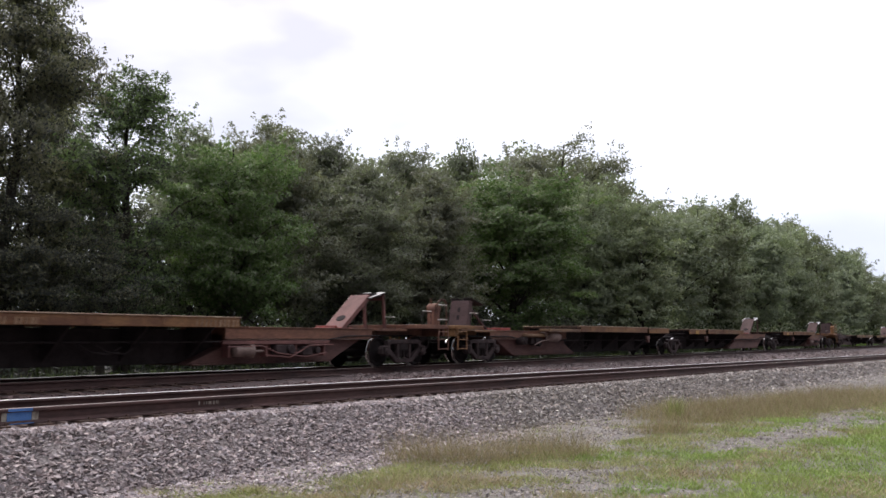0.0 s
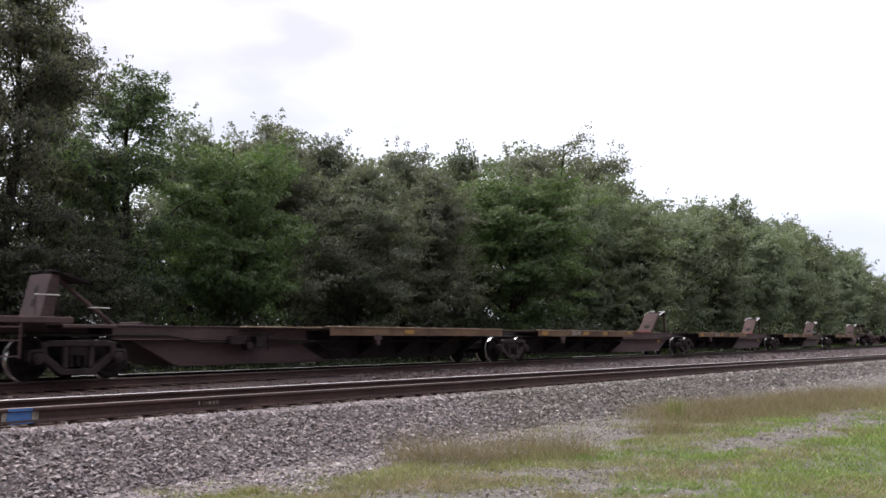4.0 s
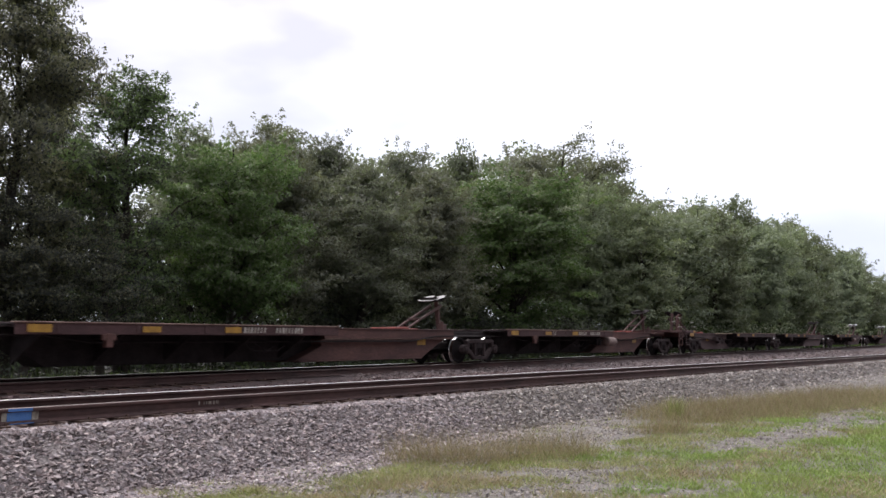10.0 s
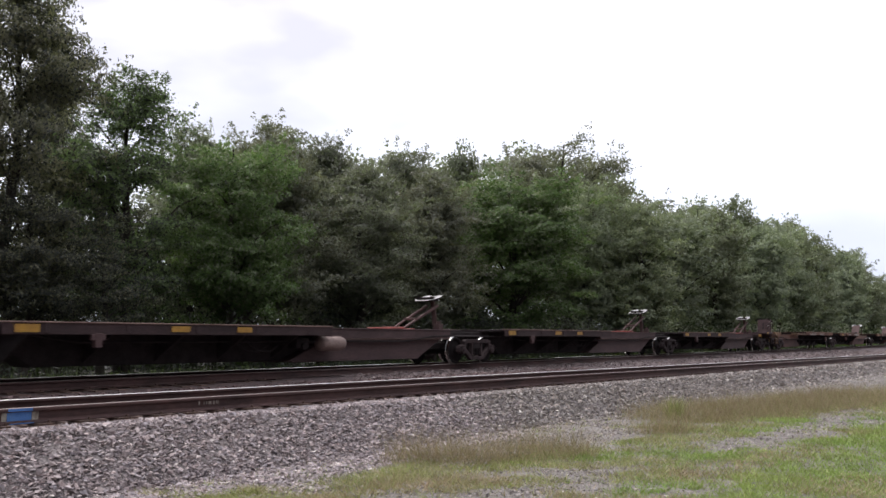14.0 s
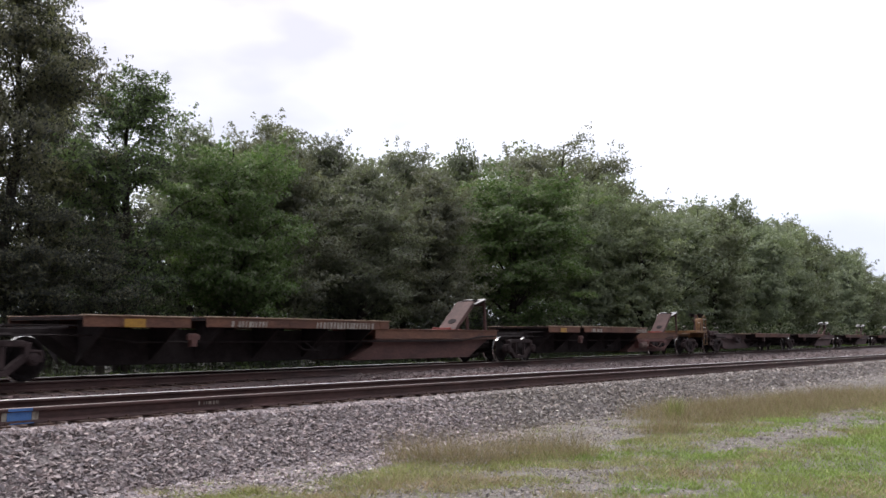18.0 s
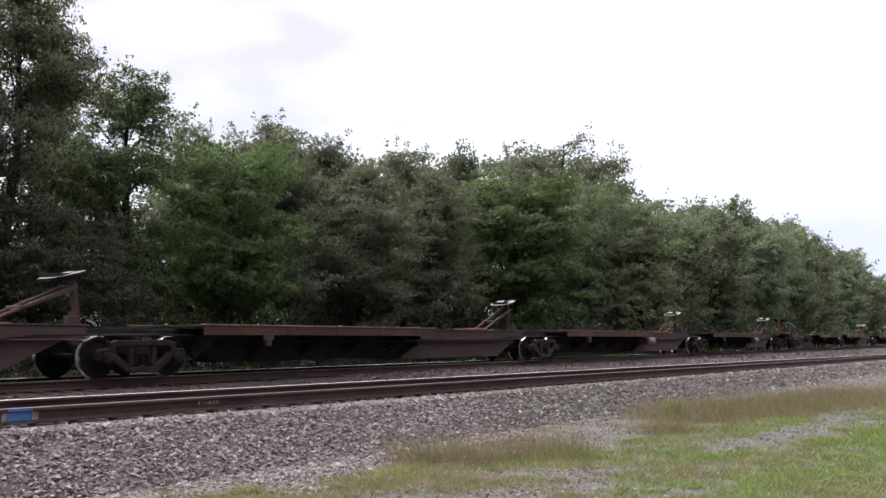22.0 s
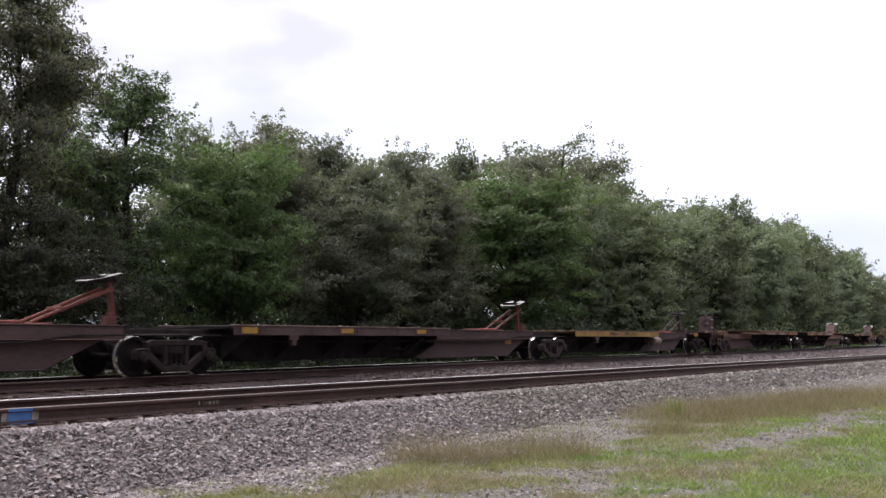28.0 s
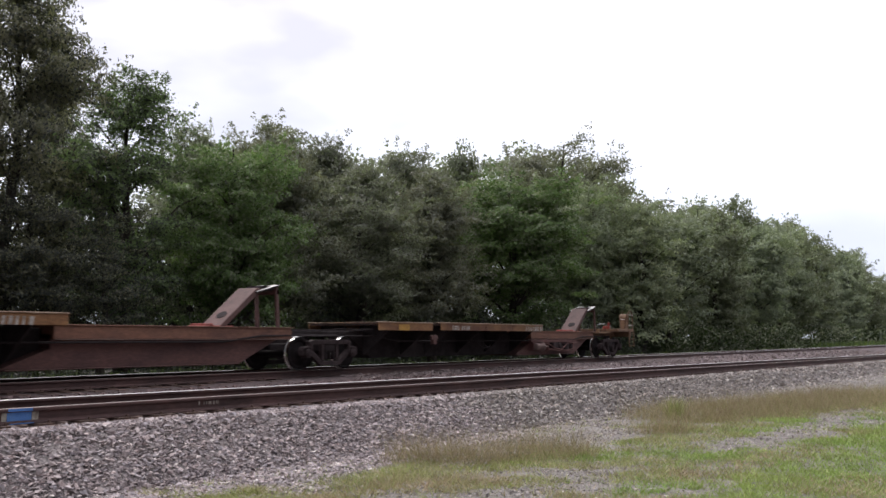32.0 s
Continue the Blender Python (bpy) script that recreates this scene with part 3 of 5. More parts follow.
    strip("ballast_stones", 6, 30, 0.1, 5.3, 130, 0.050, "rust-stained ballast stones between the two tracks", "rusty_stone")
    strip("ballast_stones", 18, 44, 1.7, 6.8, 60, 0.052, "loose brownish ballast stones between the two tracks", "dusty_stone")
    strip("ballast_stones", 44, 90, 0.1, 8.0, 22, 0.085, "loose brownish ballast stones between the two tracks", "dusty_stone")
    strip("gravel_toe", 4.6, 11.5, -3.6, -2.2, 900, 0.030, "small ballast stones strewn over the toe of the slope")
    strip("gravel_toe", 10.5, 18.5, -3.7, -2.1, 560, 0.031, "small ballast stones strewn over the toe of the slope", "old_stone")
    strip("gravel_toe", 18.0, 33, -3.1, -1.9, 200, 0.036, "small ballast stones strewn over the toe of the slope", "old_stone")


scatter_ballast()


def rail_mesh(name, length, bright, dull):
    """A rail whose head is rounded at both edges; bright and dull: the faces of the head that wheels polish or that stay brown."""
    half = [(0.076, 0.0), (0.076, 0.012), (0.022, 0.030), (0.011, 0.045), (0.009, 0.125), (0.020, 0.138), (0.036, 0.144), (0.037, 0.162), (0.0355, 0.171), (0.030, 0.1785), (0.021, 0.1830), (0.008, 0.1855)]
    poly = half + [(-y, z) for y, z in reversed(half)]
    n = len(poly)
    verts = [(x, y, z - 0.1855) for x in (0, length) for y, z in poly]
    faces = [(k, (k + 1) % n, (k + 1) % n + n, k + n) for k in range(n)]
    g = Geo().add(verts, faces + [tuple(range(n - 1, -1, -1)), tuple(range(n, 2 * n))])
    g.i = [1 if k in bright else 2 if k in dull else 0 for k in range(n)] + [0, 0]
    return g.mesh(name, [M["rail_side"], M["rail_top"], M["rail_worn"]])


def build_tracks():
    turn = math.degrees(math.atan(-0.0395))
    fall = math.degrees(math.atan(0.0038))
    tie = Geo().box(-0.115, 0.115, -1.3, 1.3, -0.18, 0).mesh("tie", M["tie"], 0.012)
    plate = Geo().box(-0.10, 0.10, -0.17, 0.17, 0, 0.022).box(-0.085, -0.06, 0.085, 0.11, 0.02, 0.055).box(0.06, 0.085, -0.11, -0.085, 0.02, 0.055).mesh("tie_plate", M["plate"], 0.004)
    # side track: x runs along it from a point left of the view
    side = tagged(new("side_track"), "rusty side track with bright worn rail heads", "railway track", kind="structure")
    side.matrix_basis = pose(-20, side_y(-20), side_z(-20), 0, fall, turn)
    # main track
    main = tagged(new("main_track"), "straight main track that carries the train", "railway track", kind="structure")
    main.matrix_basis = pose(-40, 15.84, RAIL_Z)
    for track, length, first, count in ((side, 150, 22, 230), (main, 900, 46, 290)):
        # the inner edge of each head is polished, the outer one dull
        rail = rail_mesh("rail", length, (9, 10, 11) if track is side else (9, 10, 11, 12, 13), (12, 13) if track is side else (14,))
        for y, side_way in ((0, 1), (1.507, -1)):
            part("rail", rail, track, at=Matrix.Translation((0, y, 0)) @ Matrix.Diagonal((1, side_way, 1, 1)))
        rng = random.Random(4)
        for k in range(count):
            x = first + 0.52 * k
            part("tie", tie, track, at=pose(x, 0.7535, -0.208 if k < (44 if track is side else 20) else -0.262, 0, 0, rng.uniform(-0.8, 0.8)))
            if k < (110 if track is side else 20):
                part("tie_plate", plate, track, at=pose(x, 0.0, -0.208))
    # painted stretch of web and chalked marks on the side track's near rail
    def mark(name, a, b, z0, z1, mat, label):
        g = Geo().prism([(-0.0135, z0), (-0.0165, z0), (-0.0165, z1), (-0.0135, z1)], a, b, "x")
        part(name, g.mesh(name, M[mat]), side, label)
    mark("paint_mark", 25.765, 26.055, -0.148, -0.048, "blue", "bright blue paint on the rail web")
    g = Geo().box(25.765, 26.055, -0.0415, -0.0385, -0.038, -0.006).box(25.765, 26.055, -0.079, -0.0765, -0.18, -0.17)
    part("paint_mark", g.mesh("paint_mark", M["blue"]), side, "blue paint on rail head and foot")
    mark("paint_smear", 25.70, 25.76, -0.150, -0.050, "pale_smear", "pale overspray beside the blue")
    mark("paint_smear", 26.06, 26.14, -0.150, -0.050, "pale_smear", "pale overspray beside the blue")
    for k, (a, w, h) in enumerate(((0.0, 0.02, 0.085), (0.10, 0.015, 0.04), (0.15, 0.02, 0.045), (0.20, 0.05, 0.04), (0.29, 0.03, 0.045), (0.35, 0.05, 0.045))):
        mark("chalk_mark", 28.455 + 0.85 * a, 28.455 + 0.85 * a + w, -0.135 + 0.03, -0.135 + 0.03 + h, "mark", "")


build_tracks()


# ---------------------------------------------------------------- trees and growing things
def unit_rows(v):
    return v / np.linalg.norm(v, axis=1)[:, None]


def crown_leaves(rng, count, boughs, leaf, airy, kind, gap):
    """Leaf centres, directions and soft normals of a crown 10 m high and 2.6 m in radius: boughs that rise from the trunk and sag at their
    ends, each with a row of flat leafy sprays; upright shoots at the top."""
    lean = rng.random(4) * 6.28
    h = {"dome": 0.22, "round": 0.28, "wall": 0.17}[kind] + {"dome": 0.78, "round": 0.72, "wall": 0.83}[kind] * rng.random(boughs) ** 0.8
    a = rng.random(boughs) * 6.28
    if gap:
        # a thin storey, where the sky shows through
        inside = (h > gap[0]) & (h < gap[1]) & (rng.random(boughs) < 0.62)
        h = np.where(inside, np.where(rng.random(boughs) < 0.5, h + 0.2, h - 0.2), h)
    wide = {"dome": (1.02 - h ** 8) ** 0.5 * np.minimum(1, 0.42 + h), "round": (1.02 - h ** 2.6) ** 0.62 * np.minimum(1, 0.62 + h), "wall": (1.03 - h ** 4) ** 0.60 * np.minimum(1, 0.52 + h)}[kind]
    edge = 2.5 * wide * (1 + 0.18 * np.sin(2 * a + lean[0] + 2 * h) + 0.15 * np.sin(3 * a + 6 * h + lean[1]) + 0.12 * np.sin(9 * h + lean[2]))
    r = edge * (0.45 + 0.55 * rng.random(boughs) ** 0.6)
    ends = np.stack([r * np.cos(a), r * np.sin(a), np.minimum(0.4 + 9.1 * (np.minimum(h, 0.84 + 0.35 * (h - 0.84)) if kind == "dome" else h) + 0.25 * rng.normal(size=boughs), 9.8)], 1)
    roots = np.stack([0.05 * r, 0.05 * r, np.maximum(0.6, ends[:, 2] - (0.45 + 0.35 * rng.random(boughs)) * r - 0.4)], 1)
    # sprays along each bough
    per = 8
    owner = np.repeat(np.arange(boughs), per)
    m = len(owner)
    f = 0.30 + 0.72 * rng.random(m) ** 0.75
    way = unit_rows(ends - roots)
    cross = unit_rows(np.cross(way, np.array([0, 0, 1.0])))
    side = rng.normal(size=m) * 0.34 * (0.5 + f)
    spot = roots[owner] + (ends - roots)[owner] * f[:, None] + cross[owner] * side[:, None]
    spot[:, 2] += 0.30 * np.sin(f * 3.0) * r[owner] * 0.4 - 0.12 * np.abs(side) + 0.14 * rng.normal(size=m)
    size = (0.20 + 0.30 * rng.random(m) ** 1.3) * np.where(h[owner] > 0.8, 0.78, 1.0)
    heading = unit_rows(way[owner] * np.array([1, 1, 0.35]) + cross[owner] * (side * 1.1)[:, None] + rng.normal(size=(m, 3)) * 0.25)
    beside = unit_rows(np.cross(heading, np.array([0, 0, 1.0])))
    pick = rng.choice(m, count, p=size ** 2 / (size ** 2).sum())
    rho, phi = np.sqrt(rng.random(count)), rng.random(count) * 6.28
    lobes = 1 + 0.34 * np.sin(3 * phi + 7 * pick) + 0.26 * np.sin(7 * phi + 3 * pick)
    u, v = rho * lobes * np.cos(phi), rho * lobes * np.sin(phi)
    s = size[pick]
    oz = s * (0.42 * (1 - rho ** 2) * rng.random(count) ** 0.5 - 0.42 * rho ** 2 * rng.random(count)) - 0.22 * s * (u + 1) ** 1.5 * 0.6
    c = spot[pick] + heading[pick] * (1.65 * s * u)[:, None] + beside[pick] * (0.85 * s * v)[:, None] + rng.normal(size=(count, 3)) * 0.05
    c[:, 2] += oz
    # upright shoots and loose twigs that stand out of the outline
    twig = rng.random(count) < (0.045 if airy else 0.03)
    n = int(twig.sum())
    high = np.argsort(-h)[: max(8, boughs // 3)]
    which = np.where(rng.random(n) < 0.4, rng.choice(high, n), rng.integers(0, boughs, n))
    reach = rng.normal(size=(boughs, 3)) * 0.16
    reach[:, 2] += 0.10 + 0.42 * rng.random(boughs) * (h > 0.6)
    reach[:, :2] += np.stack([np.cos(a), np.sin(a)], 1) * np.where(h > 0.75, 0.12, 0.42)[:, None]
    g = rng.random(n)
    c[twig] = ends[which] + reach[which] * (0.2 + 1.2 * g)[:, None] + rng.normal(size=(n, 3)) * (0.14 * (1.2 - g))[:, None]
    soft = heading[pick] * (0.55 * u)[:, None] + beside[pick] * (0.6 * v)[:, None]
    soft[:, 2] += 0.50 + 1.1 * oz / s
    soft[:, :2] += np.stack([np.cos(a), np.sin(a)], 1)[owner[pick]] * 0.40
    soft = unit_rows(soft + rng.normal(size=(count, 3)) * 0.20)
    face = unit_rows(soft + rng.normal(size=(count, 3)) * 0.55)
    along = unit_rows(np.cross(face, rng.normal(size=(count, 3))))
    across = np.cross(face, along)
    big = leaf * 1.2 * (0.65 + 0.7 * rng.random(count))
    return c, along * big[:, None] * 0.5, across * big[:, None] * 0.30, ends, roots, soft


def make_tree(seed, count, clumps, leaf, mats, airy=False, kind="round", gap=None):
    rng = np.random.default_rng(seed)
    c, along, across, tips, starts, soft = crown_leaves(rng, count, clumps, leaf, airy, kind, gap)
    slots = (rng.random(count) < 0.3).astype(int)
    crown = leaves("crown", c, along, across, mats, slots, soft)
    g = Geo()
    bends = [(0, 0, -0.2), (0.10, -0.05, 1.6), (-0.10, 0.08, 3.4), (0.12, 0.05, 5.4), (0.02, -0.1, 7.4), (0.05, 0.0, 8.8)]
    radii = [0.24, 0.18, 0.145, 0.105, 0.06, 0.025]
    for k in range(5):
        g.rod(bends[k], bends[k + 1], radii[k], radii[k + 1], n=9, caps=k == 0)
    for j in rng.permutation(len(tips))[:26]:
        tip, z = Vector(tips[j]), min(8.4, float(starts[j][2]))
        k = next(n for n in range(5) if z <= bends[n + 1][2])
        f = (z - bends[k][2]) / (bends[k + 1][2] - bends[k][2])
        start = Vector(bends[k]).lerp(Vector(bends[k + 1]), f)
        thick = 0.36 * (radii[k] + (radii[k + 1] - radii[k]) * f)
        mid = start.lerp(tip, 0.5) + Vector((0, 0, 0.12 * (tip - start).length))
        g.rod(start, mid, thick, thick * 0.6, n=6, caps=False)
        g.rod(mid, tip, thick * 0.6, 0.008, n=5, caps=False)
    trunk = g.mesh("trunk", M["bark"], smooth=True)
    root = new("tree")
    part("trunk", trunk, root)
    part("crown", crown, root)
    return root


# x, y, height, crown radius, kind
NEAR_TREES = [
    (14.5, 25.5, 13.2, 3.0, 'G'),
    (12.1, 27.0, 12.5, 3.1, 'J'),
    (18.7, 30.0, 13.1, 2.0, 'G'),
    (14.6, 24.5, 6.4, 2.2, 'K'),
    (17.1, 24.5, 5.8, 1.9, 'J'),
    (18.9, 26.0, 11.0, 3.1, 'K'),
    (23.2, 31.5, 7.4, 2.1, 'J'),
    (20.4, 32.0, 11.4, 1.9, 'J'),
    (25.1, 30.0, 10.7, 2.3, 'A'),
    (22.8, 25.0, 9.9, 2.8, 'C'),
    (26.2, 26.5, 10.8, 3.3, 'B'),
    (32.2, 29.0, 11.3, 3.0, 'A'),
    (30.8, 25.5, 9.5, 3.2, 'B'),
    (38.0, 28.5, 11.8, 3.0, 'A'),
    (36.4, 25.5, 10.1, 3.3, 'B'),
    (47.7, 31.0, 14.2, 2.6, 'F'),
    (43.5, 25.0, 12.2, 4.3, 'C'),
    (62.0, 31.0, 18.8, 5.8, 'H'),
    (57.4, 27.0, 14.2, 4.0, 'H'),
    (64.7, 28.0, 14.4, 3.3, 'H'),
]
FAR_TREES = [
    (62.3, 25.0, 11.8, 3.8, 'D'),
    (70.9, 26.0, 13.0, 4.0, 'E'),
    (84.5, 28.0, 15.9, 3.6, 'D'),
    (79.9, 25.0, 13.2, 3.8, 'E'),
    (97.1, 28.0, 16.9, 3.7, 'D'),
    (93.6, 25.0, 14.6, 3.8, 'E'),
    (110.1, 27.0, 16.4, 3.7, 'D'),
    (115.0, 26.0, 16.0, 3.8, 'E'),
    (125.9, 26.0, 15.6, 3.8, 'D'),
    (150.9, 28.0, 17.1, 3.7, 'E'),
    (149.1, 26.0, 14.1, 3.7, 'D'),
    (162.7, 26.0, 13.4, 3.6, 'E'),
    (183.2, 27.0, 13.5, 3.6, 'D'),
    (195.3, 26.0, 13.0, 3.8, 'E'),
    (219.9, 26.0, 12.6, 4.0, 'D'),
    (251.0, 26.0, 12.3, 4.2, 'E'),
    (299.4, 26.0, 12.1, 4.6, 'D'),
    (381.1, 26.0, 11.3, 5.4, 'E'),
]
BACK_TREES = [
    (27.6, 34.0, 11.0, 3.4, 'F'),
    (31.5, 34.0, 11.8, 3.7, 'F'),
    (35.7, 34.0, 13.0, 3.9, 'F'),
    (40.0, 34.0, 12.6, 4.2, 'F'),
    (43.9, 34.0, 13.3, 4.1, 'F'),
    (50.3, 35.0, 14.2, 4.5, 'F'),
    (56.2, 35.0, 15.4, 4.8, 'F'),
    (65.0, 36.0, 17.7, 5.4, 'F'),
    (73.6, 36.0, 18.7, 5.9, 'F'),
    (82.4, 36.0, 18.0, 5.8, 'F'),
    (93.0, 36.0, 17.4, 5.7, 'F'),
    (108.1, 36.0, 18.9, 5.6, 'F'),
    (127.5, 36.0, 20.4, 5.5, 'D'),
    (153.4, 36.0, 21.5, 5.9, 'D'),
    (189.6, 36.0, 21.9, 6.4, 'D'),
]


def plant_trees():
    olive, deep, dark, mid, bright, far, haze, green = (M["leaf_" + k] for k in ("olive", "deep", "dark", "mid", "bright", "far", "haze", "green"))
    kinds = {
        "A": [make_tree(31, 62000, 95, 0.085, [dark, mid], True, "round"), make_tree(32, 62000, 95, 0.085, [dark, mid], True, "wall")],
        "B": [make_tree(33, 62000, 95, 0.088, [dark, olive], True, "round"), make_tree(34, 62000, 95, 0.085, [dark, mid], False, "wall")],
        "C": [make_tree(35, 64000, 85, 0.092, [bright, mid], True, "dome"), make_tree(36, 64000, 85, 0.092, [bright, mid], False, "dome")],
        # far trees: distance haze comes from their paled leaf colours
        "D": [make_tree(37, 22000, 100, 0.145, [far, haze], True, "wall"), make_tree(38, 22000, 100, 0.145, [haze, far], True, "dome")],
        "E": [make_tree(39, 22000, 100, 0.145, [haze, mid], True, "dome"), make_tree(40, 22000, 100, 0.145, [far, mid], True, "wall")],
        "F": [make_tree(41, 13000, 90, 0.15, [mid, dark], True, "round"), make_tree(42, 13000, 90, 0.15, [dark, mid], True, "wall")],
        # deep leaves: the shaded side of backlit trees is in the colour
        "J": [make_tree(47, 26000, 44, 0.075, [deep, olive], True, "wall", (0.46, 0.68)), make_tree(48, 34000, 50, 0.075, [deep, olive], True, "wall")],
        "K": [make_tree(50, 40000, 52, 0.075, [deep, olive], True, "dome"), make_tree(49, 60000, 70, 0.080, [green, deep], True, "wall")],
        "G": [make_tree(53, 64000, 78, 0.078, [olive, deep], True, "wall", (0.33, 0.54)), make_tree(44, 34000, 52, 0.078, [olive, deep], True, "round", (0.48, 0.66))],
        "H": [make_tree(45, 40000, 80, 0.085, [dark, olive], True, "dome"), make_tree(46, 50000, 90, 0.09, [mid, haze], True, "dome")],
    }
    words = {"A": "tall airy tree with dark grey-green leaves", "B": "dense dark green tree leafy down to the ground", "C": "full leafy tree with fresh green foliage",
             "K": "open-crowned tree with airy foliage and sky showing through", "J": "leafy tree with the shade of its neighbours in the leaf colour", "G": "sparse tree with dark leaves and sky showing through", "H": "tall greyish-green tree with fine loose foliage", "F": "dark green tree standing behind the front row", "D": "tall yellowish-green tree in the far tree line", "E": "dense green far tree with haze put into the leaf colour"}
    rng = random.Random(2)
    used = {}
    for x, y, height, radius, kind in NEAR_TREES + FAR_TREES + BACK_TREES:
        number = used[kind] = used.get(kind, -1) + 1
        source = kinds[kind][number % 2]
        ob = source if number < 2 else copy_thing(source, Matrix.Identity(4))
        ob.matrix_basis = pose(x, y, 0, 0, 0, rng.uniform(0, 360)) @ Matrix.Diagonal((radius / 2.6, radius / 2.6 * rng.uniform(0.9, 1.1), height / 10.0, 1))
        tagged(ob, words[kind], "tree", "trees along the railway")


plant_trees()


def undergrowth():
    rng = np.random.default_rng(61)
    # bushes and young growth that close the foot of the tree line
    # their dark leaf colours hold the shade beneath the crowns
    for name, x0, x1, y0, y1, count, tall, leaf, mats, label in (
            ("undergrowth", 2, 22, 23.2, 31.0, 15000, 3.6, 0.13, [M["leaf_deep"], M["scrub"]], "leafy undergrowth, leaves coloured for the shade under the trees"),
            ("undergrowth", 22, 70, 23.2, 31.0, 40000, 4.6, 0.17, [M["leaf_deep"], M["scrub"]], "undergrowth along the trees, leaf colour darkened for shade"),
            ("undergrowth", 32, 135, 33.0, 38.0, 24000, 5.5, 0.44, [M["scrub"], M["leaf_deep"]], "scrub in the wood, leaf colour darkened for shade"),
            ("undergrowth", 34, 210, 46.0, 54.0, 14500, 8.5, 0.85, [M["scrub"], M["leaf_deep"]], "woodland behind the tree line, leaf colour darkened for shade"),
            ("undergrowth", 4, 46, 36.0, 46.0, 27000, 6.4, 0.34, [M["scrub"], M["leaf_deep"]], "low scrub behind the open trees, leaves coloured for shade"),
            ("undergrowth", 66, 140, 23.0, 28.0, 30000, 4.6, 0.26, [M["scrub"], M["leaf_dark"]], "undergrowth below the far trees, leaf colour darkened for shade"),
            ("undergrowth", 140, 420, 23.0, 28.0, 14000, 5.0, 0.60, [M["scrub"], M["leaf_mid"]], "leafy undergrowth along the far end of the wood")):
        clumps = int((x1 - x0) * 3.2)
        cx, cy = x0 + (x1 - x0) * rng.random(clumps), y0 + (y1 - y0) * rng.random(clumps)
        cz = tall * rng.random(clumps) ** 1.4 * (0.55 + 0.45 * (cy - y0) / (y1 - y0))
        size = 0.5 + 0.6 * rng.random(clumps)
        pick = rng.integers(0, clumps, count)
        d = rng.normal(size=(count, 3))
        d /= np.linalg.norm(d, axis=1)[:, None]
        c = np.stack([cx, cy, cz], 1)[pick] + d * (size[pick] * (0.3 + 0.8 * rng.random(count) ** 0.6))[:, None] * np.array([1.3, 1.1, 0.8])
        c[:, 2] = np.abs(c[:, 2])
        face = d * 0.7 + rng.normal(size=(count, 3)) * 0.7 + np.array([0, 0, 0.7])
        face /= np.linalg.norm(face, axis=1)[:, None]
        along = np.cross(face, rng.normal(size=(count, 3)))
        along /= np.linalg.norm(along, axis=1)[:, None]
        across = np.cross(face, along)
        s = leaf * (0.6 + 0.8 * rng.random(count))
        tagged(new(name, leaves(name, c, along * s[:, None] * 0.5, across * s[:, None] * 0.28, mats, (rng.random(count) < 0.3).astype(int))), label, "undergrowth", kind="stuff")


undergrowth()


def blades(name, x, y, z, tall, wide, mats, slots, rng, label, category, spread=0.35):
    n = len(x)
    a = rng.random(n) * 6.28
    lean = spread * (0.2 + rng.random(n))
    up = np.stack([np.cos(a) * lean, np.sin(a) * lean, np.ones(n)], 1)
    along = up * (tall * 0.5)[:, None]
    b = rng.random(n) * 6.28
    across = np.stack([np.cos(b), np.sin(b), np.zeros(n)], 1) * (wide * 0.5)[:, None]
    foot = np.stack([x, y, z], 1)
    tagged(new(name, leaves(name, foot + along, along, across, mats, slots)), label, category, kind="stuff")


# strokes of growth over the verge: from x, y to x, y, and half the width
GRASS = [
    (6.30, 6.72, 9.20, 6.35, 0.44),
    (6.20, 6.40, 8.87, 5.95, 0.50),
    (9.10, 6.55, 11.60, 5.40, 0.56),
    (10.07, 5.86, 12.07, 4.51, 0.67),
    (10.48, 5.27, 12.72, 3.55, 0.78),
    (14.94, 5.88, 17.14, 4.06, 0.69),
    (9.74, 3.65, 13.16, 2.91, 0.68),
    (11.90, 3.84, 14.58, 3.30, 0.58),
    (13.48, 5.31, 15.04, 4.46, 0.48),
    (17.92, 5.31, 23.08, 3.35, 1.30),
    (11.34, 6.23, 11.95, 5.91, 0.52),
    (10.25, 4.40, 11.49, 3.78, 0.48),
    (8.10, 5.60, 9.10, 5.00, 0.42),
    (13.00, 5.40, 14.60, 4.50, 0.40),
    (12.20, 4.95, 13.50, 4.20, 0.45),
]
LUSH = [
    (9.28, 2.28, 14.91, 2.19, 1.25),
    (11.85, 2.56, 18.58, 2.71, 1.36),
    (8.92, 3.71, 9.85, 3.50, 0.36),
    (12.07, 4.51, 12.17, 3.55, 0.40),
    (17.99, 4.37, 18.91, 3.43, 0.58),
    (9.92, 3.40, 10.89, 2.98, 0.37),
    (9.31, 2.78, 10.36, 2.48, 0.42),
    (11.22, 5.14, 11.80, 4.90, 0.29),
    (15.61, 4.25, 16.71, 3.96, 0.38),
]
DRY = [
    (9.79, 1.86, 11.38, 1.69, 0.57),
    (10.16, 3.61, 13.87, 2.99, 0.37),
    (7.64, 5.82, 8.82, 5.43, 0.34),
    (8.46, 4.26, 8.80, 3.30, 0.29),
    (15.32, 3.46, 16.47, 2.99, 0.43),
    (6.83, 6.19, 7.59, 5.78, 0.20),
]
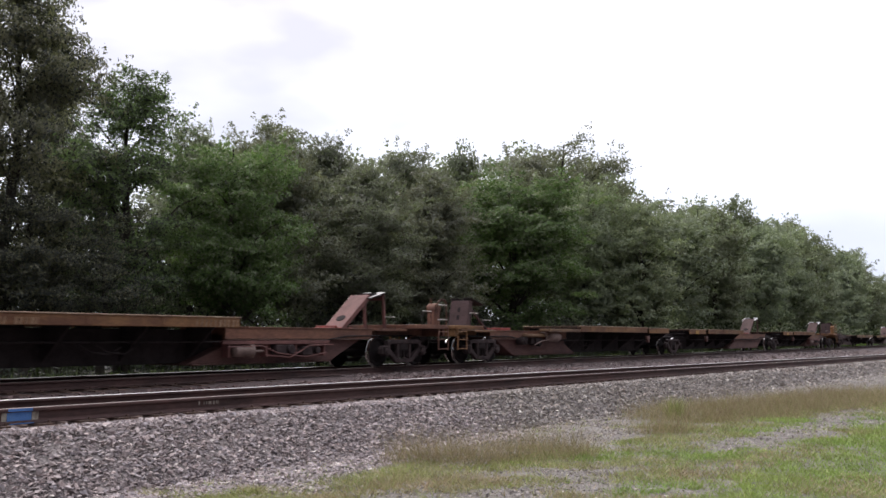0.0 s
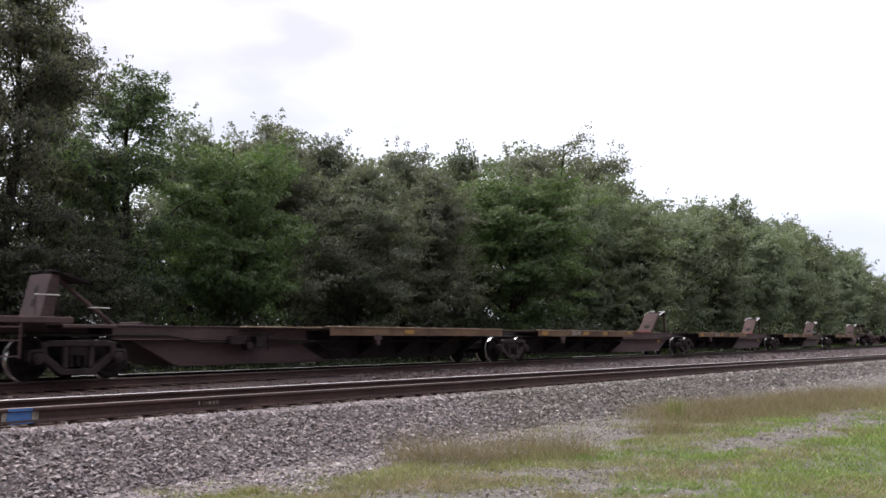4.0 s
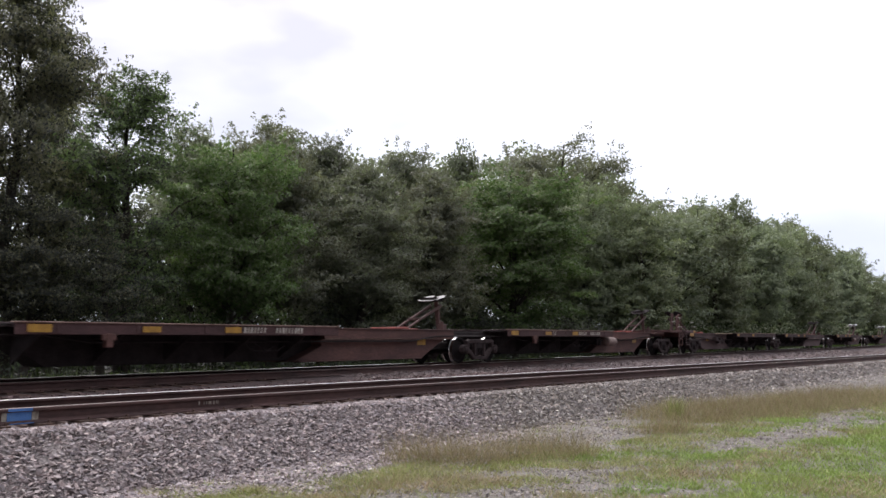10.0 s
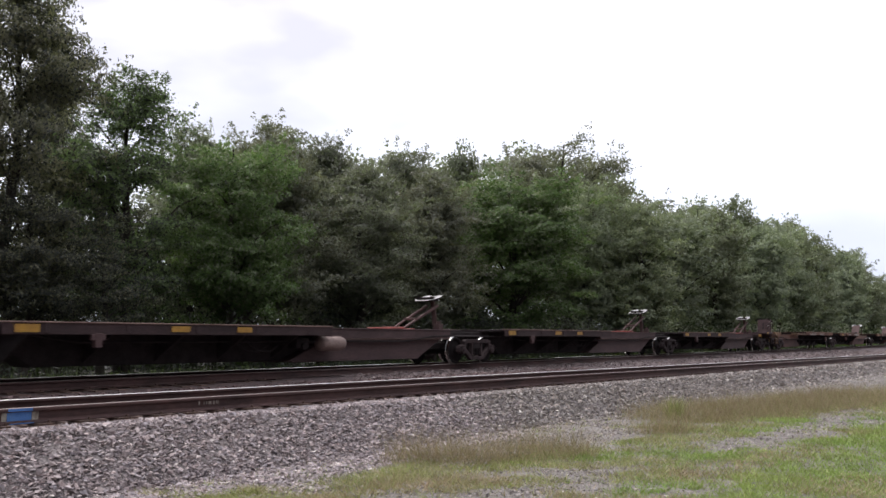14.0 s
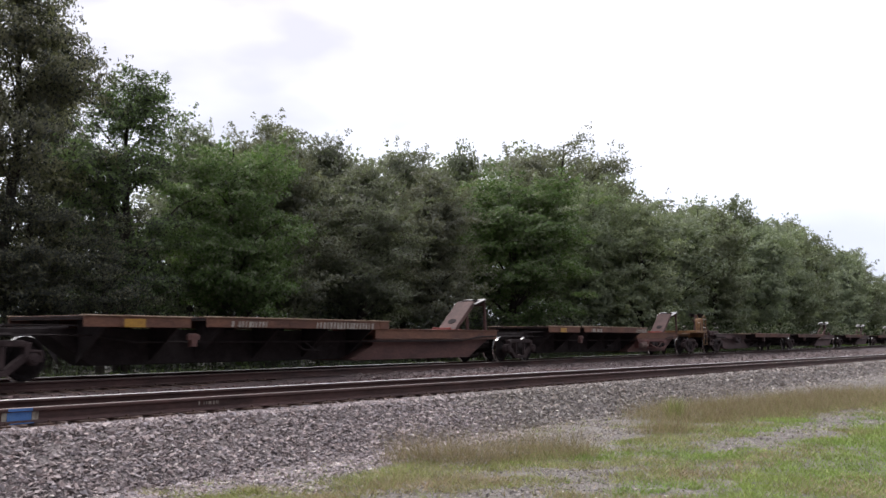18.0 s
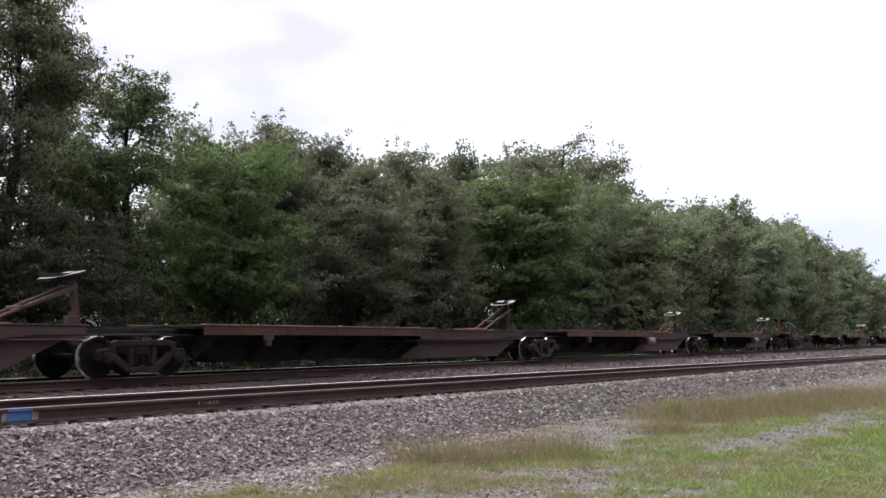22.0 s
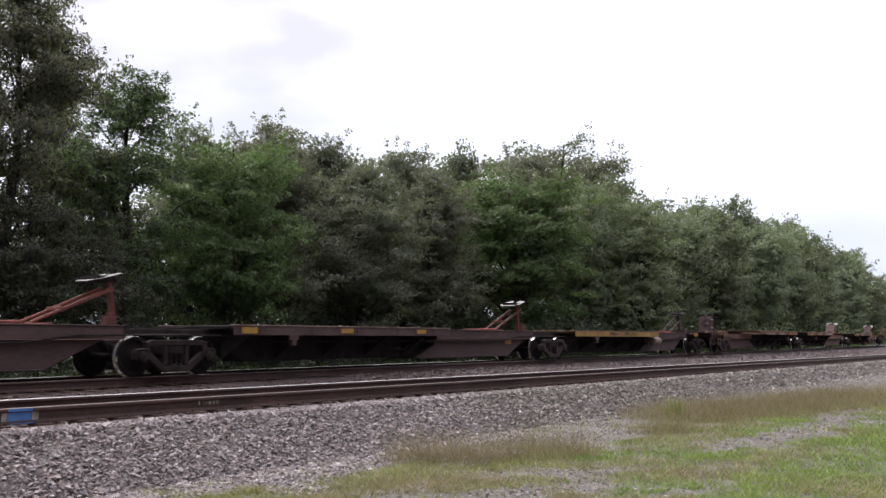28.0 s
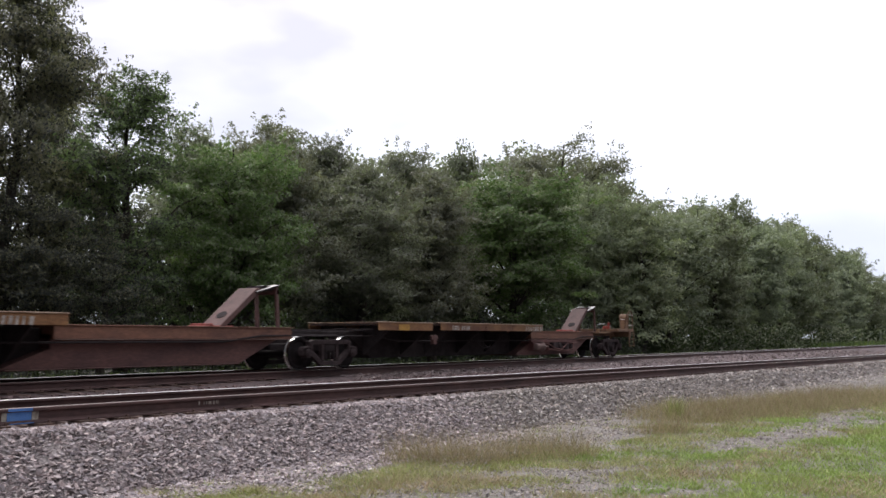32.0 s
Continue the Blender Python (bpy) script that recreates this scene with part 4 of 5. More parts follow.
BARE = [
    (9.75, 4.95, 10.30, 4.35, 0.26),
    (13.49, 4.01, 16.09, 3.54, 0.47),
    (12.20, 6.30, 14.60, 6.30, 0.50),
    (17.37, 3.53, 18.75, 3.05, 0.32),
    (16.2, 3.70, 22.0, 3.75, 0.30),
    (31.13, 6.80, 47.96, 6.88, 3.62),
    (8.92, 3.47, 9.38, 3.27, 0.10),
]
WEEDS = [
    (9.90, 6.85, 11.35, 5.95, 0.55),
    (17.90, 6.10, 26.02, 3.77, 1.10),
    (19.20, 6.25, 27.53, 3.98, 1.05),
    (14.40, 5.62, 15.40, 5.45, 0.34),
]


def along_strokes(x, y, strokes):
    """1 on the middle line of a stroke, fading to 0 past its width."""
    best = np.zeros_like(x)
    for x0, y0, x1, y1, w in strokes:
        dx, dy = x1 - x0, y1 - y0
        f = np.clip(((x - x0) * dx + (y - y0) * dy) / (dx * dx + dy * dy), 0, 1)
        d = np.hypot(x - x0 - f * dx, y - y0 - f * dy)
        best = np.maximum(best, np.clip(1.45 - 0.95 * d / w, 0, 1))
    return best


def verge_plants():
    rng = np.random.default_rng(71)
    n = 800000
    x = 6.0 + 44 * rng.random(n) ** 2.1
    y = -3 + 11.5 * rng.random(n)
    keep = y < side_y(x) - np.where(x < 30, 1.9, 1.7)
    x, y = x[keep], y[keep]
    rough = 0.45 * wavy(x, y, 1.3, 31) + 0.50 * wavy(x, y, 0.38, 32)
    lawn, lush, dry, bare = (along_strokes(x, y, s) for s in (GRASS, LUSH, DRY, BARE))
    cover = np.maximum(np.maximum(lawn, lush), dry * 0.8) + 0.5 * rough * (0.35 + lawn + lush) - 0.30
    cover = np.maximum(cover, 0.05 + 0.08 * wavy(x, y, 0.8, 38)) * (1 - np.clip(bare * 1.3 + 0.9 * wavy(x, y, 0.7, 39) * (bare > 0), 0, 0.95))
    keep = rng.random(len(x)) < cover
    x, y, lawn, lush, dry = (v[keep] for v in (x, y, lawn, lush, dry))
    n = len(x)
    tall = 0.03 + 0.055 * rng.random(n) + 0.05 * np.clip(wavy(x, y, 0.5, 40), 0, 1) * rng.random(n)
    patch = 0.18 * wavy(x, y, 0.9, 33)
    pick = rng.random(n)
    p_dry = np.clip(0.18 + 0.45 * dry - 0.25 * lush + patch, 0.04, 0.85)
    p_lush = np.clip(0.16 + 0.85 * lush - 0.3 * dry + 0.18 * wavy(x, y, 1.4, 34), 0.05, 0.95)
    slots = np.where(pick < p_dry, 2, np.where(rng.random(n) < p_lush, 1, 0))
    blades("verge_grass", x, y, verge_height(x, y) - 0.01, tall, 0.010 * (0.7 + x / 22), [M["grass"], M["lush"], M["weed"]], slots, rng, "patchy short grass, straw-yellow to bright green", "grass", 1.5)
    # gravel in the ruts
    n = 70000
    x, y = 6 + 38 * rng.random(n) ** 1.8, 0.5 + 7.0 * rng.random(n)
    q = np.abs(y + 0.17 * x - 6.5)
    keep = (rng.random(n) < np.maximum(np.clip(1.0 - q + 0.5 * wavy(x, y, 2.5, 21), 0.10, 0.8), along_strokes(x, y, BARE))) & (y < side_y(x) - 2.0)
    x, y = x[keep], y[keep]
    tagged(new("verge_gravel", rocks("verge_gravel", np.stack([x, y, verge_height(x, y) + 0.004], 1), 0.011 + 0.030 * rng.random(len(x)) ** 1.6, M["fines"], rng)), "pale gravel in the worn ruts of the verge", "gravel", kind="stuff")
    # tall dry weeds along the toe of the ballast
    n = 230000
    x = 8 + 40 * rng.random(n) ** 1.5
    y = 2.5 + 5.5 * rng.random(n)
    near = along_strokes(x, y, WEEDS)
    keep = (rng.random(n) < near * (0.75 + 0.5 * wavy(x, y, 0.9, 35))) & (y < side_y(x) - 1.6)
    x, y = x[keep], y[keep]
    n = len(x)
    tall = (0.08 + 0.28 * rng.random(n) ** 1.4) * np.where(x > 15, 1.25, 1.50) * (1 + 0.25 * wavy(x, y, 1.1, 44))
    blades("tall_weeds", x, y, verge_height(x, y) - 0.01, tall, 0.003 + 0.00018 * x, [M["weed"], M["grass"]], (rng.random(n) < np.where(x > 15, 0.24, 0.20)).astype(int), rng, "tall dry reddish-brown seed grass at the foot of the ballast", "weeds", 1.0)
    # a fresh green clump
    n = 340
    a, r = rng.random(n) * 6.28, rng.random(n) ** 0.7 * 0.12
    x, y = 17.3 + 1.3 * r * np.cos(a), 6.28 + 1.2 * r * np.sin(a)
    blades("weed_clump", x, y, np.zeros(n), 0.16 + 0.36 * rng.random(n) * (1.1 - r), np.full(n, 0.014), [M["grass"], M["lush"]], (rng.random(n) < 0.4).astype(int), rng, "fresh green weed clump beside the ballast", "weeds", 0.5)
    # growth behind the main track
    n = 26000
    x = 6 + 110 * rng.random(n) ** 1.5
    y = 19.4 + 2.9 * rng.random(n)
    keep = rng.random(n) < 0.55 + 0.5 * wavy(x, y, 2.4, 36)
    x, y = x[keep], y[keep]
    n = len(x)
    blades("trackside_weeds", x, y, np.zeros(n), 0.25 + 0.55 * rng.random(n), 0.05 + 0.0012 * x, [M["scrub"], M["lush"]], (rng.random(n) < 0.3).astype(int), rng, "green weeds in the ditch behind the main track", "weeds", 0.6)
    # a lighter grassy bank far along the line
    n = 7000
    x, y = 105 + 170 * rng.random(n), 20.0 + 2.6 * rng.random(n)
    blades("grassy_bank", x, y, np.zeros(n), 0.5 + 0.9 * rng.random(n), np.full(n, 0.26), [M["leaf_green"], M["lush"]], (rng.random(n) < 0.3).astype(int), rng, "light green tall grass on the far trackside bank", "grass", 0.6)


verge_plants()


# ---------------------------------------------------------------- the train
CACHE = {}


def once(key, build):
    if key not in CACHE:
        CACHE[key] = build()
    return CACHE[key]


def wheelset_mesh():
    g = Geo()
    profile = [(0.075, -0.80), (0.11, -0.80), (0.13, -0.78), (0.30, -0.755), (0.350, -0.80), (0.398, -0.806), (0.419, -0.788), (0.421, -0.71), (0.446, -0.70), (0.446, -0.683), (0.40, -0.672), (0.33, -0.69), (0.29, -0.715), (0.12, -0.70), (0.075, -0.69)]
    slots = [0] * 6 + [1, 1, 0] + [0] * 5
    g.lathe(profile, 24, slots=slots)
    g.lathe([(r, -y) for r, y in profile], 24, slots=slots)
    g.rod((0, -0.98, 0), (0, 0.98, 0), 0.075, n=14)
    return g.mesh("wheelset", [M["wheel"], M["tread"]])


def side_frame_mesh():
    """A cast side frame: top chord, two sloping legs to a dropped middle, windows between, pedestals over the journals."""
    g = Geo()
    y0, y1 = -1.09, -0.93
    g.prism([(-0.80, 0.58), (-0.62, 0.645), (0.62, 0.645), (0.80, 0.58), (0.80, 0.72), (0.62, 0.765), (-0.62, 0.765), (-0.80, 0.70)], y0 + 0.01, y1 - 0.01)
    for s in (-1, 1):
        g.prism([(s * 0.78, 0.60), (s * 1.02, 0.58), (s * 1.06, 0.50), (s * 1.05, 0.36), (s * 0.99, 0.36), (s * 0.98, 0.54), (s * 0.76, 0.54), (s * 0.74, 0.40), (s * 0.68, 0.42), (s * 0.68, 0.70), (s * 0.82, 0.73)], y0, y1)
        g.prism([(s * 0.80, 0.56), (s * 0.74, 0.38), (s * 0.36, 0.10), (s * 0.24, 0.20), (s * 0.34, 0.25), (s * 0.66, 0.50)], y0 + 0.015, y1 - 0.015)
        g.prism([(s * 0.22, 0.22), (s * 0.33, 0.25), (s * 0.33, 0.68), (s * 0.22, 0.68)], y0 + 0.025, y1 - 0.025)
        g.rod((s * 0.8636, -1.13, 0.42), (s * 0.8636, -0.9, 0.42), 0.115, n=14)
        g.rod((s * 0.8636, -1.15, 0.42), (s * 0.8636, -1.12, 0.42), 0.07, n=12)
    g.prism([(-0.34, 0.11), (0.34, 0.11), (0.28, 0.22), (-0.28, 0.22)], y0, y1)
    return g.mesh("side_frame", M["frame"], 0.012)


def spring_mesh():
    g = Geo()
    for x in (-0.15, 0.0, 0.15):
        g.rod((x, -1.01, 0.26), (x, -1.01, 0.46), 0.05, n=10)
        for k in range(4):
            g.rod((x, -1.01, 0.285 + 0.045 * k), (x, -1.01, 0.303 + 0.045 * k), 0.063, n=12)
    return g.mesh("spring_nest", M["cast"])


def add_truck(unit, x, spin):
    truck = part("truck", once("bolster", lambda: Geo().box(-0.20, 0.20, -1.06, 1.06, 0.46, 0.66).rod((0, 0, 0.6), (0, 0, 0.86), 0.19, n=16).box(-0.12, 0.12, -0.8, 0.8, 0.36, 0.47).mesh("truck_bolster", M["cast"], 0.02)), unit, "grimy two-axle freight truck", pose(x, 0, 0))
    frame_mesh, springs = once("frame", side_frame_mesh), once("springs", spring_mesh)
    for turn in (0, 180):
        part("side_frame", frame_mesh, truck, at=pose(0, 0, 0, 0, 0, turn))
        part("spring_nest", springs, truck, at=pose(0, 0, 0, 0, 0, turn))
    for s in (-0.8636, 0.8636):
        spin.append((part("wheelset", once("wheels", wheelset_mesh), truck, "steel wheels with bright worn treads", pose(s, 0, 0.421)), s))
    beam = once("brake", lambda: Geo().box(-0.62, -0.55, -0.72, 0.72, 0.30, 0.38).box(0.55, 0.62, -0.72, 0.72, 0.30, 0.38).rod((-0.58, 0.1, 0.34), (0.58, 0.1, 0.34), 0.025).mesh("brake_beam", M["cast"]))
    part("brake_beam", beam, truck)
    return truck


def add_hitch(unit, x, way, style, paint, key, bare=True):
    """A trailer hitch: a sloping strut, a post and a slotted top plate. way 1: the post stands on the side of larger x."""
    m = Matrix.Translation((x, 0, 0)) @ Matrix.Diagonal((way, 1, 1, 1))

    def put(points):
        return [tuple((m @ Vector((*p, 1)))[:3]) for p in points]

    def flip(g):
        g.v = put(g.v)
        return g

    def plate():
        g = Geo()
        outline = [(-1.06, -0.44), (-0.34, -0.44), (-0.26, -0.36), (-0.26, -0.12), (-0.58, -0.045), (-0.58, 0.045), (-0.26, 0.12), (-0.26, 0.36), (-0.34, 0.44), (-1.06, 0.44)] if style == "solid" else \
                  [(-0.92, -0.22), (-0.76, -0.38), (-0.42, -0.42), (-0.18, -0.34), (-0.10, -0.15), (-0.42, -0.04), (-0.42, 0.04), (-0.10, 0.15), (-0.18, 0.34), (-0.42, 0.42), (-0.76, 0.38), (-0.92, 0.22)]
        g.prism(outline, -0.018, 0.018, "z", 1)
        g.i[1] = 0
        tilt = Matrix.Translation((0, 0, 2.20)) @ Matrix.Rotation(radians(-15), 4, "Y")
        g.v = [tuple(tilt @ Vector(p)) for p in g.v]
        g.box(-0.75, -0.3, -0.28, 0.28, 1.98, 2.10, 1)
        return flip(g).mesh("top_plate", [M["hitch_top"] if bare else M["cast"], M["cast"]])

    def strut():
        g = Geo()
        if style == "solid":
            if way > 0:
                g.prism([(-2.17, 1.06), (-1.97, 1.06), (-0.80, 1.99), (-0.95, 2.05)], -0.34, 0.34)
            else:
                g.prism([(-2.02, 1.06), (-1.93, 1.06), (-0.52, 2.00), (-0.58, 2.05)], -0.05, 0.05)
        else:
            for y in (-0.24, 0.17):
                g.prism([(-2.30, 1.05), (-2.19, 1.05), (-0.27, 1.80), (-0.30, 1.89)], y, y + 0.07)
            g.box(-1.5, -1.4, -0.25, 0.25, 1.36, 1.43)
        return flip(g).mesh("hitch_strut", [paint], 0.012)

    def post():
        g = Geo()
        if style == "solid" and way < 0:
            g.prism([(-0.08, 1.0), (0.02, 1.0), (-0.24, 2.06), (-0.34, 2.06)], -0.37, 0.37)
            for y in (-0.37, 0.34):
                g.prism([(-0.30, 1.0), (-0.02, 1.0), (-0.28, 2.06), (-0.44, 2.06)], y, y + 0.03)
        elif style == "solid":
            g.prism([(-0.30, 1.0), (-0.20, 1.0), (-0.29, 2.10), (-0.37, 2.10)], -0.40, -0.32)
            g.prism([(-0.30, 1.0), (-0.20, 1.0), (-0.29, 2.10), (-0.37, 2.10)], 0.32, 0.40)
            g.box(-0.38, -0.28, -0.4, 0.4, 1.9, 2.02)
        else:
            g.prism([(-0.14, 1.0), (-0.04, 1.0), (-0.24, 2.10), (-0.32, 2.10)], -0.07, 0.07)
            g.box(-0.62, -0.40, -0.5, -0.3, 1.03, 1.25).rod((-0.5, -0.4, 1.25), (-0.5, -0.4, 1.33), 0.06)
        return flip(g).mesh("hitch_post", [paint], 0.01)

    def foot():
        g = Geo().box(-2.52, -1.70, -0.34, 0.34, 1.03, 1.10).box(-2.42, -2.34, -0.36, 0.36, 1.08, 1.15)
        return flip(g).mesh("hitch_base", [M["red"] if way > 0 else paint], 0.012)

    hitch = part("trailer_hitch", once((key, "foot", x, way, style), foot), unit, "trailer hitch raised on its strut, " + ("bare worn top plate" if bare else "grimy dark top plate"))
    part("strut", once((key, "strut", x, way, style), strut), hitch)
    part("post", once((key, "post", x, way, style), post), hitch)
    part("top_plate", once((key, "plate", x, way, style), plate), hitch, "bare worn top plate" if bare else "grimy top plate")
    if style == "solid" and way > 0:
        # black disc laid on the strut for the dark inside of a hole
        def hole():
            g = Geo().rod((-1.80, -0.02, 1.357), (-1.808, -0.02, 1.367), 0.13, n=16)
            g.v = [(p[0], p[1] * 1.2, p[2]) for p in g.v]
            return flip(g).mesh("strut_hole", [M["black"]])
        part("strut_hole", once((key, "hole", x, way), hole), hitch)
    if style == "solid" and way < 0:
        # black patches laid on the post for the dark inside of slots
        def slot(z):
            px = 0.02 - 0.245 * (z - 1.0)
            return flip(Geo().prism([(px + 0.004, z), (px + 0.007, z), (px + 0.007 - 0.037, z + 0.15), (px + 0.004 - 0.037, z + 0.15)], -0.05, 0.05)).mesh("post_slot", [M["black"]])
        for z in (1.42, 1.68):
            part("post_slot", once((key, "slot", z), lambda: slot(z)), hitch)


def add_end(unit, x, way, paint, key, brake, patched, drum=True):
    """The platform past the last truck: deck, steps, ladder, grab irons, coupler. way: which way is outward."""
    def flip(g):
        g.v = [(x + way * p[0], p[1], p[2]) for p in g.v]
        return g

    def platform():
        g = Geo().box(0.30, 1.90, -1.30, 1.30, 1.08, 1.20).box(-0.6, 1.85, -0.45, 0.45, 0.90, 1.08).box(1.74, 1.86, -1.2, 1.2, 0.86, 1.08)
        g.box(-0.9, 0.30, -0.95, 0.95, 1.00, 1.07)
        return flip(g).mesh("end_platform", [paint], 0.012)

    def ladder():
        g = Geo()
        for px in (1.36, 1.86):
            g.box(px - 0.02, px + 0.02, -1.335, -1.305, 0.44, 1.12)
        for z in (0.48, 0.76, 1.0):
            g.rod((1.36, -1.33, z), (1.86, -1.33, z), 0.014)
        return flip(g).mesh("ladder", [paint])

    def hoop():
        g = Geo()
        arch = [(1.62 - 0.23 * math.cos(a), -1.27, 1.80 + 0.17 * math.sin(a)) for a in (0.0, 0.5, 1.0, 1.57, 2.14, 2.64, math.pi)]
        g.bars([(1.39, -1.27, 1.2)] + arch + [(1.85, -1.27, 1.2)], 0.022)
        return flip(g).mesh("handrail_hoop", [paint])

    def rung(z):
        return flip(Geo().rod((1.37, -1.29, z), (1.85, -1.29, z), 0.015)).mesh("rung", [M["iron"]])

    def panel():
        if not drum:
            arch = [(1.60 - 0.20 * math.cos(a), 1.76 + 0.16 * math.sin(a)) for a in np.linspace(0, math.pi, 9)]
            return flip(Geo().prism([(1.80, 1.2), (1.40, 1.2)] + arch, -1.21, -1.15)).mesh("brake_housing", [paint], 0.01)
        g = Geo().box(1.36, 1.66, -1.16, -0.90, 1.2, 1.66).rod((1.51, -1.18, 1.68), (1.51, -0.88, 1.68), 0.17, n=18).rod((1.51, -1.21, 1.68), (1.51, -1.18, 1.68), 0.07, n=12).rod((1.44, -1.0, 1.82), (1.40, -1.0, 1.98), 0.02)
        return flip(g).mesh("brake_housing", [paint], 0.02)

    def wheel():
        g = Geo()
        ring = [(1.78, -0.9 + 0.20 * math.cos(a), 1.62 + 0.20 * math.sin(a)) for a in np.linspace(0, 2 * math.pi, 19)]
        g.bars(ring, 0.016)
        for a in (0, 1.256, 2.513, 3.77, 5.03):
            g.rod((1.78, -0.9, 1.62), (1.78, -0.9 + 0.20 * math.cos(a), 1.62 + 0.20 * math.sin(a)), 0.011)
        return flip(g).mesh("brake_wheel", [M["cast"]])

    def grab(gx, y, z, foot):
        g = Geo().rod((gx, y, foot), (gx, y, z), 0.009, slot=1).rod((gx + 0.46, y, foot), (gx + 0.46, y, z), 0.009, slot=1).rod((gx - 0.01, y, z), (gx + 0.47, y, z), 0.012)
        return flip(g).mesh("grab_iron", [M["iron"], M["frame"]])

    def coupler():
        g = Geo().box(1.7, 2.0, -0.09, 0.09, 0.74, 0.92).box(1.98, 2.16, -0.16, 0.14, 0.68, 0.98).rod((2.08, 0.10, 0.70), (2.08, 0.10, 0.96), 0.07, n=10)
        g.bars([(1.86, -0.25, 0.85), (2.0, -0.28, 0.55), (2.16, -0.2, 0.42)], 0.03)
        return flip(g).mesh("coupler", [M["cast"]], 0.012)

    tag = (key, x, way)
    part("end_platform", once((tag, 1), platform), unit)
    lad, hp = once((tag, 2), ladder), once((tag, 3), hoop)
    for side in (1, -1):
        part("ladder", lad, unit, at=Matrix.Diagonal((1, side, 1, 1)))
    if brake:
        rail = part("handrail", hp, unit, "tall hooped handrail")
        for z in (1.36, 1.80):
            part("rung", once((tag, "rung", z), lambda: rung(z)), rail, "pale painted rung")
    for place in ((0.60, -1.26, 1.60, 1.2), (-0.72, -0.93, 1.40, 1.03)):
        part("grab_iron", once((tag, 4, place), lambda: grab(*place)), unit)
    part("coupler", once((tag, 5), coupler), unit)
    for px, w in ((-0.35, 0.62), (0.42, 0.30)) if patched else ():
        part("reflective_patch", once((tag, "patch", px), lambda: flip(Geo().box(px, px + w, -1.306, -1.30, 1.09, 1.19) if px > 0 else Geo().box(px, px + w, -0.957, -0.951, 0.90, 1.06)).mesh("reflective_patch", [M["patch"]])), unit, "yellow reflective patch")
    if brake:
        part("brake_housing", once((tag, 6), panel), unit)
        part("brake_wheel", once((tag, 7), wheel), unit)


def unit_body(unit, L, spans, role, deck, beam, lip_mat, key, marks, patches, tank, wide, ink):
    """Centre beam, upper band, raised decks on brackets, steps over the trucks, with patches, marks and pipes."""
    box0, box1 = (2.55, wide) if role == "first" else (wide, L - 2.75)

    def sill():
        g = Geo()
        g.prism([(-0.95, 0.88), (1.55, 0.88), (2.55, 0.24), (L - 2.75, 0.24), (L - 1.55, 0.88), (L + 0.25, 0.88), (L + 0.25, 1.0), (-0.95, 1.0)], -0.34, 0.34)
        # the deck's shade on the beam is in this near-black colour
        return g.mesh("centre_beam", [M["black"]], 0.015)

    def box_beam():
        """The deep box under the hitch; its skirt slopes off below the deck."""
        g = Geo()
        if role == "first":
            g.prism([(1.35, 0.80), (2.55, 0.22), (wide + 0.9, 0.22), (wide, 0.60), (wide, 0.79), (1.35, 0.90)], -0.70, 0.70)
            g.box(2.6, wide + 0.8, -0.76, 0.76, 0.195, 0.225)
        else:
            g.prism([(wide - 1.0, 0.22), (L - 2.75, 0.22), (L - 1.45, 0.82), (L - 1.45, 0.90), (wide, 0.90), (wide, 0.60)], -0.70, 0.70)
            g.box(wide - 0.9, L - 2.8, -0.76, 0.76, 0.195, 0.225)
        return g.mesh("box_beam", [beam], 0.015)

    x0, x1 = (0.9, wide) if role == "first" else (wide, L - 1.15)
    band_paint = M["rust_orange_paint"] if spans[0][2] > 1.13 else beam
    part("centre_beam", once((key, "sill"), sill), unit)
    part("box_beam", once((key, "box"), box_beam), unit)
    band = part("upper_band", once((key, "band"), lambda: Geo().box(x0, x1, -0.80, 0.80, 0.785, 1.045).mesh("upper_band", [band_paint], 0.012)), unit)
    part("flange", once((key, "flange"), lambda: Geo().box(x0 - 0.05, x1 + 0.05, -0.83, 0.83, 1.045, 1.07).mesh("flange", [band_paint], 0.006)), band)
    part("ledge", once((key, "ledge"), lambda: Geo().box(x0, x1, -0.84, 0.84, 0.77, 0.785).mesh("ledge", [M["dull_edge"]], 0.004)), band, "rubbed pale ledge")
    for n, (a, b, top) in enumerate(spans):
        def plate(a=a, b=b, top=top, n=n):
            # slot 1: plate and end bars blackened, underside shade in the colour
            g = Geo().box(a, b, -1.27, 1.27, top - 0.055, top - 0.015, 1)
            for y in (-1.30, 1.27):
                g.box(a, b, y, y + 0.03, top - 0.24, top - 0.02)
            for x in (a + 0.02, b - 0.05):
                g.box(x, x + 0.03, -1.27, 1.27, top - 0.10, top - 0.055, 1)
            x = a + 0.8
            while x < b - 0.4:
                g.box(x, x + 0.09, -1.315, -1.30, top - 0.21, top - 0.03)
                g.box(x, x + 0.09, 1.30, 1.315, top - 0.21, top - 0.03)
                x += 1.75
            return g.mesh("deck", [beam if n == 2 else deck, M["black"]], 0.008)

        ob = part("deck", once((key, "deck", n), plate), unit)
        edge = once(("lip", a, b, top, lip_mat.name), lambda: Geo().box(a - 0.02, b + 0.02, -1.325, -1.20, top - 0.028, top).mesh("deck_lip", [lip_mat], 0.006))
        for side in (1, -1):
            part("lip", edge, ob, "worn pale edge of the deck", Matrix.Diagonal((1, side, 1, 1)))
        # brackets near-black too, coloured for the shade they hang in
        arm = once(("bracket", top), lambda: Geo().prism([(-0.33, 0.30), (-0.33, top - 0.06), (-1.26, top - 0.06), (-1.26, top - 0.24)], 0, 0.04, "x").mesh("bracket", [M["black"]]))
        x = a + 0.5
